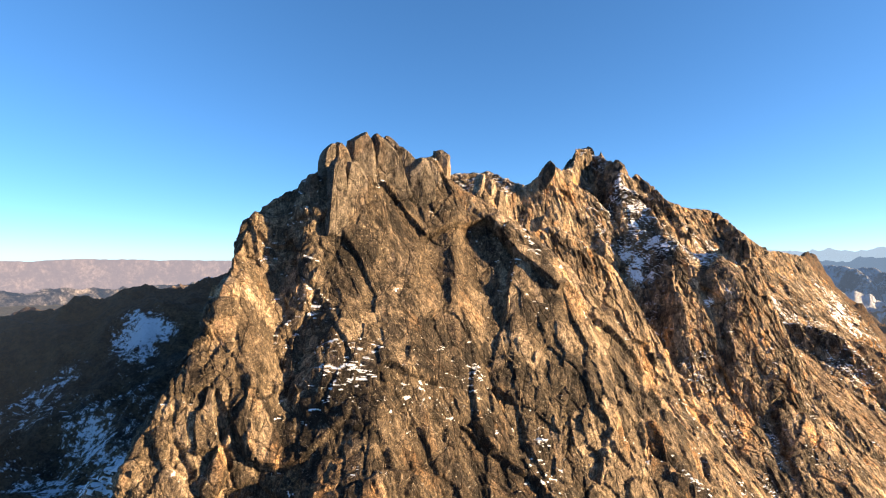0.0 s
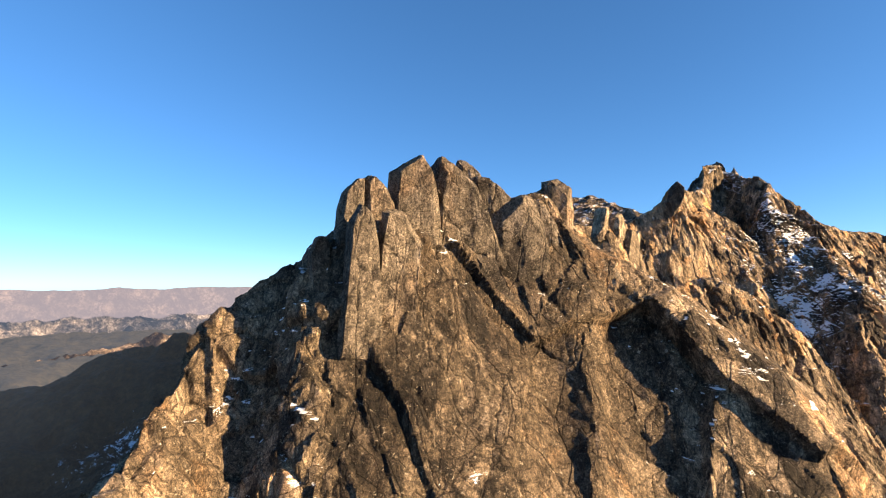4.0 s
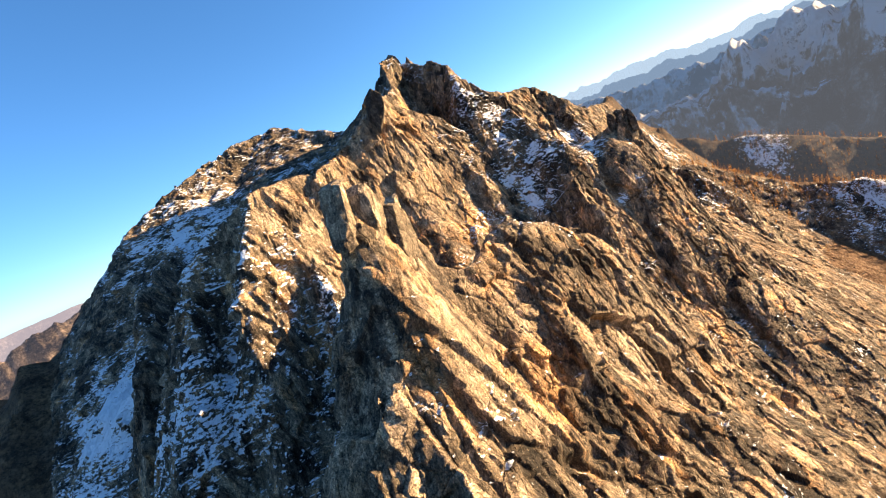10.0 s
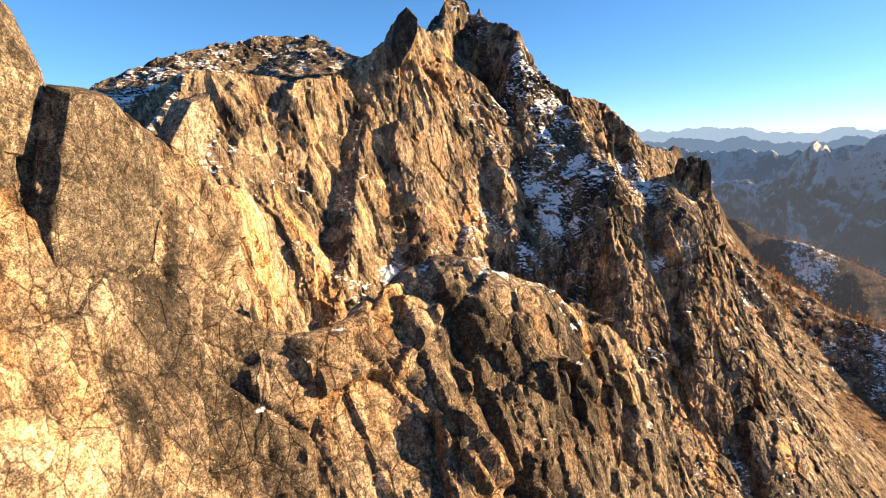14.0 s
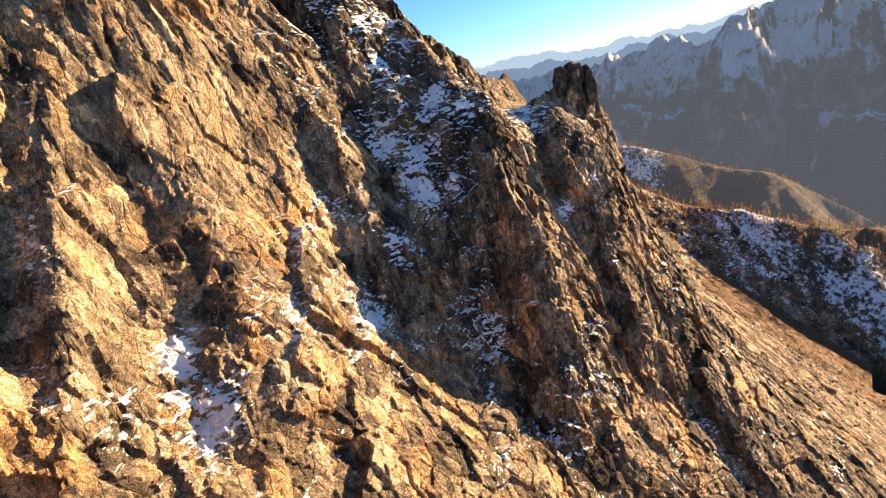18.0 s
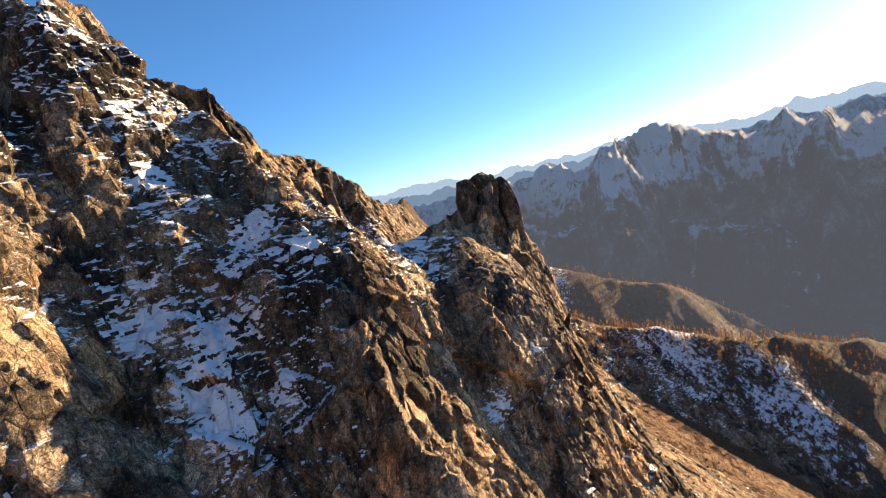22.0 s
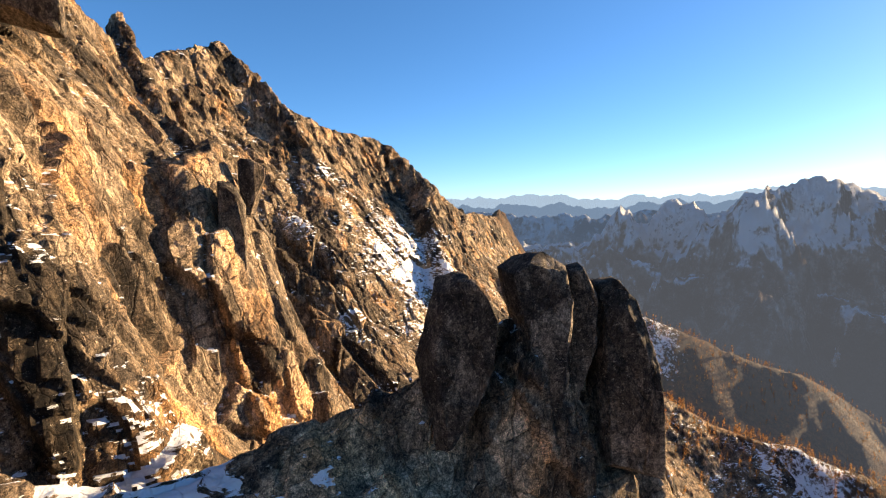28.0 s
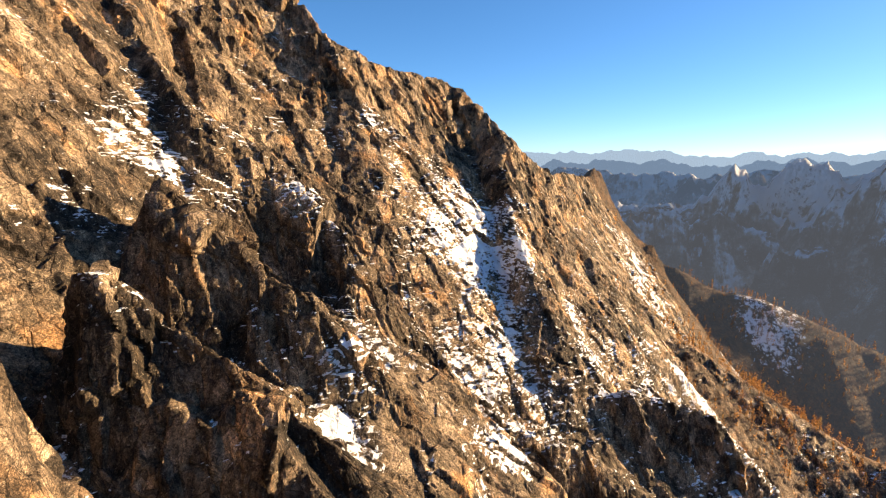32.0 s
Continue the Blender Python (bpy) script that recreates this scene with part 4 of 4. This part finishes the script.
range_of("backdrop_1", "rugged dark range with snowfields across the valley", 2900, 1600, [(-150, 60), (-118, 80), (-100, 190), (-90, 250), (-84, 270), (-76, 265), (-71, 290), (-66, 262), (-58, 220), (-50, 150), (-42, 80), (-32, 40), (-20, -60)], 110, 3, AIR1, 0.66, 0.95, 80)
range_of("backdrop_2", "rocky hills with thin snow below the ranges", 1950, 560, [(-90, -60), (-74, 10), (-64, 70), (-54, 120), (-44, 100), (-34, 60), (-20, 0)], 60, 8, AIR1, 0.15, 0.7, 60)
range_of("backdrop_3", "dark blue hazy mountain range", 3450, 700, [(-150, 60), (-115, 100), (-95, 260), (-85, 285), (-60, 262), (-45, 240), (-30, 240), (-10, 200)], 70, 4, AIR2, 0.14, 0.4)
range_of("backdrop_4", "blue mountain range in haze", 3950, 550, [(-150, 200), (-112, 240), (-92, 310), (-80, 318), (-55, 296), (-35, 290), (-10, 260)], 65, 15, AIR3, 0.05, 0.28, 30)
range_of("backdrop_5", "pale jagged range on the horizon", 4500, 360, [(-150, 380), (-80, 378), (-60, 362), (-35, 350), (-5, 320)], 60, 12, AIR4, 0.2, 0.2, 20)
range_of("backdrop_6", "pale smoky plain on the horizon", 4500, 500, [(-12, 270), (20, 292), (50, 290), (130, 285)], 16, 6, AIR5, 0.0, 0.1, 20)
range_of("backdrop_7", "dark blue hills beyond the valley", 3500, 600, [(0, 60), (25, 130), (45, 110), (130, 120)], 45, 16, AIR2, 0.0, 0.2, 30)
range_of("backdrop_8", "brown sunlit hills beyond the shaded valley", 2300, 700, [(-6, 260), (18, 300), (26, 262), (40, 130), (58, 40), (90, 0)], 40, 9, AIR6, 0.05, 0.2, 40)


# ---- loose and standing blocks ----
def part(name, bm, material, parent=None, label="", smooth=26):
    me = bpy.data.meshes.new(name)
    bm.to_mesh(me)
    bm.free()
    me.polygons.foreach_set("use_smooth", np.ones(len(me.polygons), bool))
    if smooth:
        me.set_sharp_from_angle(angle=radians(smooth))
    me.materials.append(material)
    ob = new(name, me)
    if parent is not None:
        ob.parent = parent
    if label:
        ob["label"] = label
    return ob


def stone(name, at, turn, depth, outline, seed, label, group="", root=2.5, flat=False, material=None):
    """A split granite block: an outline with a keel in front and a smaller back, worn at the edges."""
    rng = random.Random(seed)
    bm = bmesh.new()
    cu, cw = sum(u for u, _ in outline) / len(outline), sum(w for _, w in outline) / len(outline)
    size = max(max(abs(u - cu) for u, _ in outline), 0.3)
    du, back_u = rng.uniform(0.1, 0.5) * size, rng.uniform(-0.3, 0.1) * size
    near = 0.74
    if flat:
        du, back_u, near = 0.06 * size, 0.0, 0.88
    foot = min(w for _, w in outline)
    outline = [(cu + (u - cu) * 1.4, w - root) if w < foot + 0.6 * size else (u, w) for u, w in outline]
    for u, w in outline:
        bm.verts.new((u, 0, w))
        bm.verts.new((cu + (u - cu) * near + du, -depth * 0.32, cw + (w - cw) * 0.9))
        bm.verts.new((cu + (u - cu) * 0.8 + back_u, depth * 0.6, cw + (w - cw) * 0.92 - 0.02 * size))
    hull = bmesh.ops.convex_hull(bm, input=bm.verts[:])
    bmesh.ops.delete(bm, geom=list({v for v in hull["geom_interior"] + hull["geom_unused"] if isinstance(v, bmesh.types.BMVert)}), context="VERTS")
    # flakes split off the front and the corners
    for _ in range(7):
        way = Vector((rng.uniform(-1, 1), rng.uniform(-1.2, 0.3), rng.uniform(-0.3, 0.7))).normalized()
        most = max(v.co.dot(way) for v in bm.verts)
        cut = bmesh.ops.bisect_plane(bm, geom=bm.verts[:] + bm.edges[:] + bm.faces[:], plane_co=way * (most - rng.uniform(0.06, 0.2) * size), plane_no=way, clear_outer=True)
        bmesh.ops.holes_fill(bm, edges=[e for e in cut["geom_cut"] if isinstance(e, bmesh.types.BMEdge)])
    bmesh.ops.dissolve_limit(bm, angle_limit=radians(5), verts=bm.verts[:], edges=bm.edges[:])
    bmesh.ops.bevel(bm, geom=bm.edges[:], offset=0.018 * size, segments=1, affect="EDGES", clamp_overlap=True)
    bmesh.ops.triangulate(bm, faces=bm.faces[:])
    for _ in range(5):
        long = [e for e in bm.edges if e.calc_length() > max(0.22, size * 0.1)]
        if not long or len(bm.faces) > 9000:
            break
        bmesh.ops.subdivide_edges(bm, edges=long, cuts=1)
        bmesh.ops.triangulate(bm, faces=[f for f in bm.faces if len(f.verts) > 3])
    bm.normal_update()
    shift = Vector((seed * 7.1, seed * 3.3, 0))
    for v in bm.verts:
        q = v.co + shift
        n = noise.noise(q * (1.1 / size)) * 0.03 * size + noise.noise(q * (3.6 / size)) * 0.022 * size + noise.noise(q * (9.0 / size)) * 0.016 * size
        cell = noise.cell(Vector((q.x * 1.6 / size, q.y * 1.6 / size, q.z * 0.7 / size)))
        v.co += v.normal * (n + (cell - 0.5) * 0.03 * size)
    ob = part(name, bm, material or ROCK_BARE)
    ob.matrix_world = pose(*at, 0, 0, turn)
    return tagged(ob, label, "rock", group)


BLOCKS_A = [
    ("granite_block", (-24.5, 111.5, 325.0), 28, 5, [(-3.1, -2.8), (-2.6, -0.9), (-1.0, 1.1), (-0.0, 1.2), (-0.2, -2.6), (-1.1, -4.7), (-2.9, -5.8)]),
    ("granite_block", (-23.0, 112.5, 325.0), 26, 5, [(-1.8, 1.0), (-1.1, 1.6), (0.3, 0.2), (0.9, -1.1), (0.5, -5.5), (-1.7, -5.8)]),
    ("granite_block", (-21.0, 114.0, 323.0), 22, 3, [(-1.7, 1.0), (-1.0, 1.3), (-0.3, 0.1), (-0.3, -2.4), (-1.7, -2.3)]),
    ("granite_block", (-18.5, 116.0, 325.0), 17, 6, [(-3.5, 2.6), (-1.4, 4.0), (0.1, 5.0), (1.2, 3.4), (2.0, 1.1), (1.7, -5.1), (-0.6, -6.0), (-3.1, -4.8), (-3.6, -0.9)]),
    ("stone_post", (-19.5, 114.0, 322.0), 20, 1, [(-1.2, 2.1), (-0.8, 2.1), (-0.9, -2.2), (-1.4, -2.1)]),
]
BLOCKS_B = [
    ("granite_block", (-14.5, 119.5, 325.0), 11, 5, [(-3.0, 4.8), (-1.9, 5.5), (-0.7, 4.3), (1.0, 2.7), (2.6, -0.8), (4.6, -7.7), (0.4, -7.4), (-2.8, -5.3), (-2.7, 1.5)]),
    ("rock_flake", (-12.0, 123.0, 329.0), 7, 2.5, [(-2.6, 1.7), (-1.9, 1.7), (-0.3, -0.0), (1.1, -1.5), (0.6, -3.1), (-1.4, -3.0), (-2.5, -1.2)]),
    ("granite_block", (-10.0, 123.0, 327.0), 4, 5, [(-2.7, 1.3), (-0.4, 0.9), (1.7, -0.2), (2.7, -1.6), (1.8, -4.6), (-0.6, -6.2), (-1.8, -3.0)]),
    ("tilted_slab", (-1.0, 130.0, 324.0), -6, 5, [(-1.4, 4.6), (0.7, 4.9), (2.6, 3.3), (2.8, 0.0), (1.9, -5.0), (-0.6, -4.2), (-1.2, 0.4)]),
    ("tilted_slab", (-5.0, 127.0, 322.0), -2, 5, [(-2.6, 3.4), (-0.1, 4.1), (2.0, 2.1), (3.7, -4.5), (1.0, -6.5), (-2.4, -1.8)]),
]
BLOCKS_C = [
    ("granite_pinnacle", (15.5, 203.5, 331.0), 58, 4, [(-2.8, -2.5), (-0.7, 2.4), (0.3, 4.1), (2.3, 4.8), (3.4, 3.8), (1.7, -1.0), (0.2, -4.2), (-2.4, -3.7)]),
    ("granite_pinnacle", (17.4, 207.8, 331.5), 58, 3.5, [(-1.5, 0.6), (0.3, 1.4), (1.5, 0.5), (-0.1, -4.4), (-1.2, -6.5), (-3.6, -5.9)]),
    ("granite_pinnacle", (19.8, 205.4, 333.2), 56, 4.5, [(-1.2, -0.8), (1.2, 0.7), (3.6, -0.4), (3.0, -3.6), (3.1, -6.4), (-1.3, -4.9), (-2.5, -3.9)]),
    ("granite_column", (18.4, 204.2, 325.0), 56, 5, [(0.4, 3.2), (5.3, 1.7), (3.4, -3.9), (2.3, -4.7), (-2.2, -2.7), (-1.5, 0.4)]),
    ("granite_column", (22.9, 207.1, 323.8), 48, 4, [(-0.1, 5.1), (2.4, 5.1), (5.1, 3.2), (5.3, -0.3), (2.7, -5.0), (-1.5, -5.6), (-2.4, -2.7)]),
    ("granite_column", (25.5, 216.2, 327.7), 45, 2.5, [(0.1, -1.9), (2.5, 1.4), (4.8, 2.2), (3.4, -2.9), (1.4, -4.6)]),
]
BLOCKS_D = [
    ("spire_block", (219.0, 374.0, 313.0), -42, 5, [(-0.5, 2.8), (0.9, 3.8), (1.9, 4.0), (3.1, 3.0), (3.5, 0.7), (3.2, -4.6), (2.2, -8.6), (0.5, -2.3)]),
    ("spire_block", (222.0, 374.0, 313.0), -46, 4, [(1.1, 2.7), (2.2, 3.0), (3.2, 0.8), (3.1, -3.0), (1.5, -6.6)]),
    ("spire_block", (225.0, 373.0, 312.0), -50, 5, [(0.1, 2.7), (1.5, 3.1), (2.8, 1.6), (4.3, -3.3), (4.1, -9.5), (1.2, -8.9), (0.5, -1.8)]),
    ("spire_block", (213.5, 374.0, 312.0), -35, 5, [(-0.3, 3.7), (1.4, 4.0), (2.6, 2.0), (2.2, -2.5), (-0.1, -4.9), (-1.4, -1.4)]),
]
BLOCKS_E = [
    ("granite_pinnacle", (80.0, 374.0, 371.0), -14, 6, [(-5.6, -10.2), (-3.4, 0.5), (1.3, 4.3), (5.0, 0.1), (4.2, -8.5), (-2.1, -15.7)]),
    ("rock_spike", (156.0, 523.0, 415.0), -21, 12, [(-16.9, -20.0), (-9.7, -4.4), (-0.6, 6.6), (3.0, -1.0), (3.2, -15.6), (-0.8, -34.9), (-12.5, -33.6)]),
    ("rock_spike", (162.0, 523.0, 413.0), -22, 12, [(-3.5, -14.7), (4.9, 0.6), (8.9, -7.2), (5.9, -26.8), (-4.4, -32.6)]),
    ("rock_spike", (168.0, 524.0, 412.0), -23, 12, [(4.3, -20.8), (13.7, -6.9), (19.5, -10.7), (23.0, -13.8), (25.0, -24.6), (22.8, -44.7), (2.9, -37.9)]),
]
BLOCKS_F = [
    ("rounded_slab", (-18.8, 109.0, 316.6), 20, 4, [(-2.4, 4.8), (-1.0, 5.1), (0.5, 4.9), (1.4, 3.2), (2.3, 1.3), (1.9, -3.8), (0.9, -7.5), (-2.8, -6.8), (-3.3, 1.9)]),
    ("granite_rib", (-23.3, 105.8, 311.7), 32, 5, [(-0.8, 8.4), (0.6, 10.6), (1.6, 9.4), (2.4, 5.6), (2.7, 2.0), (2.4, -1.5), (-1.3, -0.5), (-1.0, 4.4)]),
    ("granite_slab", (-15.6, 117.9, 317.3), 14, 4, [(-3.8, 0.1), (-1.9, 0.9), (0.1, 0.9), (0.4, -2.0), (1.7, -7.1), (1.8, -12.1), (-3.1, -11.3), (-3.7, -8.1)]),
    ("granite_slab", (-13.3, 118.7, 319.6), 12, 4, [(-2.1, -2.0), (0.3, -1.1), (2.9, -1.9), (4.5, -3.3), (4.7, -6.7), (6.6, -10.4), (9.7, -15.9), (0.2, -14.6), (-1.4, -6.9)]),
    ("granite_slab", (-8.8, 122.3, 318.5), 6, 5, [(-2.0, 1.5), (-0.6, 4.7), (1.5, 6.2), (3.9, 7.0), (5.3, 5.7), (7.1, -0.2), (7.3, -3.1), (3.9, -4.6), (2.3, -6.8), (-0.2, -2.4)]),
    ("granite_boulder", (2.8, 126.4, 314.2), 4, 5, [(0.0, -0.4), (1.8, 1.7), (4.3, 1.3), (6.3, -1.2), (5.8, -3.4), (3.1, -4.6), (0.2, -3.4)]),
    ("granite_slab", (-29.3, 107.0, 314.1), 34, 4, [(-0.3, 2.3), (0.7, 4.6), (2.0, 4.6), (2.1, 1.9), (0.6, 0.0)]),
]
BLOCKS_G = [
    ("leaning_block", (214.7, 435.0, 324.7), -30, 3, [(0.2, 3.5), (2.6, 3.3), (4.5, 1.9), (4.5, 0.2), (1.4, -2.1), (0.2, 0.3)]),
    ("granite_slab", (211.5, 428.4, 311.2), -25, 4, [(-1.0, 13.2), (1.2, 12.7), (2.7, 9.7), (2.9, 4.9), (2.1, -0.5), (2.5, -7.3), (0.0, -5.5), (-1.1, 0.6)]),
    ("granite_slab", (217.0, 434.8, 309.7), -30, 4, [(-3.0, 9.6), (0.1, 10.3), (2.7, 5.7), (2.8, 0.7), (0.0, -0.7), (-2.1, -8.7), (-3.0, -2.1)]),
]
for k, (rows, label, group) in enumerate((
        (BLOCKS_A, "upright weathered granite block on the tower's top", "blocks on the tower"), (BLOCKS_B, "cracked granite block leaning on the tower's top", "blocks on the tower"),
        (BLOCKS_C, "tall pale granite column on the fin's crest", "columns on the fin"), (BLOCKS_D, "dark granite block on the spire's head", "blocks on the spire"),
        (BLOCKS_E, "jagged dark rock tooth on the high ridge", "teeth on the ridge"),
        (BLOCKS_F, "lichen-dark granite slab on the tower's face", "slabs on the tower"), (BLOCKS_G, "golden granite slab standing on the buttress", "slabs on the buttress"))):
    for n, (name, at, turn, depth, outline) in enumerate(rows):
        if rows is BLOCKS_A or rows is BLOCKS_B:
            mid_u = sum(u for u, _ in outline) / len(outline)
            outline = [(mid_u + (u - mid_u) * 1.15, w) for u, w in outline]
        if rows is BLOCKS_D:
            outline = [(1.2 + (u - 1.2) * 1.25, w) for u, w in outline]
        stone(name, at, turn, depth, outline, 10 * k + n + 1, label, group, root=7.0 if rows in (BLOCKS_F, BLOCKS_G) else 2.5, flat=rows in (BLOCKS_C, BLOCKS_F, BLOCKS_G), material=ROCK_PALE if rows is BLOCKS_C else None)


# ---- larches ----
m = Nodes("larch_needles")
ln = m.noise(m.scaled(1, 1, 1), 0.12, 3, 0.6)
oi = m.node("ShaderNodeObjectInfo")
lc = m.mix("MIX", oi.outputs["Random"], (0.42, 0.17, 0.03), (0.34, 0.2, 0.05))
LARCH = m.finish(m.mix("MULTIPLY", 0.6, lc, m.ramp(ln, (0.3, 0.5), (0.7, 1.2))), 0.8, None, 0.2)
m = Nodes("larch_bark")
BARK = m.finish(m.ramp(m.noise(m.scaled(1, 1, 0.3), 6, 4), (0.3, (0.06, 0.045, 0.035)), (0.7, (0.16, 0.12, 0.09))), 0.9)


def larch(rng, tall):
    """A narrow larch: a tapered trunk, whorls of limbs and a gappy crown of needle tufts."""
    tree = new("larch_tree")
    bm = bmesh.new()
    bmesh.ops.create_cone(bm, segments=6, radius1=0.022 * tall, radius2=0.004 * tall, depth=tall, matrix=Matrix.Translation((0, 0, tall / 2)))
    for k in range(14):
        z, a = tall * rng.uniform(0.15, 0.92), rng.uniform(0, 6.28)
        r = (tall - z) * 0.22
        mat = Matrix.Translation((0, 0, z)) @ Matrix.Rotation(a, 4, "Z") @ Matrix.Rotation(radians(100), 4, "Y") @ Matrix.Translation((0, 0, r / 2))
        bmesh.ops.create_cone(bm, segments=3, radius1=0.006 * tall, radius2=0.002 * tall, depth=r, matrix=mat)
    part("trunk", bm, BARK, tree)
    bm = bmesh.new()
    for k in range(90):
        h = rng.random() ** 0.8
        z, a = tall * (0.12 + 0.88 * h), rng.uniform(0, 6.28)
        r = tall * 0.19 * (1 - h) * rng.uniform(0.25, 1.1) + 0.02 * tall
        c, s = Vector((r * math.cos(a), r * math.sin(a), z - 0.2 * r)), tall * rng.uniform(0.025, 0.055)
        vs = [bm.verts.new(c + Vector((rng.uniform(-1, 1), rng.uniform(-1, 1), rng.uniform(-0.7, 0.7))) * s) for _ in range(4)]
        for tri_ in ((0, 1, 2), (0, 2, 3), (0, 3, 1), (1, 3, 2)):
            bm.faces.new([vs[q] for q in tri_])
    part("crown", bm, LARCH, tree, "golden autumn needles", 0)
    return tagged(tree, "golden autumn larch on the slope", "larch", "larches on the ridge")


rng = random.Random(5)
kinds = [larch(rng, t) for t in (9.0, 11.5, 13.0)]
places = []
for crest, spread, count in (([(545, 625), (620, 565), (731, 455), (860, 352)], 26, 150), ([(800, 862), (930, 762), (1080, 642)], 30, 70)):
    for _ in range(count):
        t = rng.random() * (len(crest) - 1)
        k = min(int(t), len(crest) - 2)
        (ax, ay), (bx, by) = crest[k], crest[k + 1]
        places.append((ax + (bx - ax) * (t - k) + rng.gauss(0, spread), ay + (by - ay) * (t - k) + rng.gauss(0, spread)))
zs = ground_z(np.array([p[0] for p in places]), np.array([p[1] for p in places]))
for n, ((x, y), z) in enumerate(zip(places, zs)):
    mat = pose(x, y, z - 0.6, 0, 0, rng.uniform(0, 360))
    if n < 3:
        kinds[n].matrix_basis = mat
    else:
        copy_thing(kinds[n % 3], mat)
# the thick of the woods
vs, fs = [], []
wood = []
for crest, spread, count in (([(545, 625), (620, 565), (731, 455), (860, 352), (1050, 240)], 34, 900), ([(800, 862), (930, 762), (1080, 642), (1250, 500)], 50, 900), ([(640, 660), (760, 620), (900, 520), (1000, 430)], 55, 1100)):
    for _ in range(count):
        t = rng.random() * (len(crest) - 1)
        k = min(int(t), len(crest) - 2)
        (ax, ay), (bx, by) = crest[k], crest[k + 1]
        wood.append((ax + (bx - ax) * (t - k) + rng.gauss(0, spread), ay + (by - ay) * (t - k) + rng.gauss(0, spread)))
wz_ = ground_z(np.array([p[0] for p in wood]), np.array([p[1] for p in wood]))
for (x, y), z in zip(wood, wz_):
    tall = rng.uniform(6, 12)
    for q in range(16):
        h = rng.random() ** 0.8
        a, r = rng.uniform(0, 6.28), tall * 0.17 * (1 - h) * rng.uniform(0.3, 1.1)
        c, s = (x + r * math.cos(a), y + r * math.sin(a), z + tall * (0.05 + 0.92 * h)), tall * rng.uniform(0.05, 0.09)
        b = len(vs)
        for _ in range(4):
            vs.append((c[0] + rng.uniform(-s, s), c[1] + rng.uniform(-s, s), c[2] + rng.uniform(-s, s)))
        fs += [(b, b + 1, b + 2), (b, b + 2, b + 3), (b, b + 3, b + 1), (b + 1, b + 3, b + 2)]
tagged(new("larch_wood", mesh_of("larch_wood", np.array(vs), np.array(fs), LARCH)), "open golden larch wood along the ridge", "trees", kind="stuff")


# ---- fallen stones on the talus ----
def land_z(x, y):
    return np.where((x > X0) & (x < X1) & (y > Y0) & (y < Y1), sample(LAND, x, y), ground_z(x, y))


vs, fs = [], []
at = np.array([(rng.uniform(235, 500), rng.uniform(270, 440)) for _ in range(900)] + [(rng.gauss(600, 60), rng.gauss(450, 70)) for _ in range(500)] + [(rng.gauss(310, 25), rng.gauss(540, 25)) for _ in range(250)])
for (x, y), z in zip(at, land_z(at[:, 0], at[:, 1])):
    if z > 235 and x < 290:
        continue
    s = 0.18 + 0.8 * rng.random() ** 4
    b = len(vs)
    for cx, cy, cz in itertools.product((-1, 1), repeat=3):
        vs.append((x + s * cx * rng.uniform(0.5, 1.2), y + s * cy * rng.uniform(0.5, 1.2), z + s * (0.3 + cz * rng.uniform(0.4, 0.9))))
    fs += [tuple(b + k for k in four) for four in ((0, 1, 3, 2), (4, 6, 7, 5), (0, 4, 5, 1), (2, 3, 7, 6), (0, 2, 6, 4), (1, 5, 7, 3))]
tagged(new("talus_stones", mesh_of("talus_stones", np.array(vs), np.array(fs), ROCK_BARE, sharp=30)), "fallen granite stones scattered over orange talus", "stones", kind="stuff")
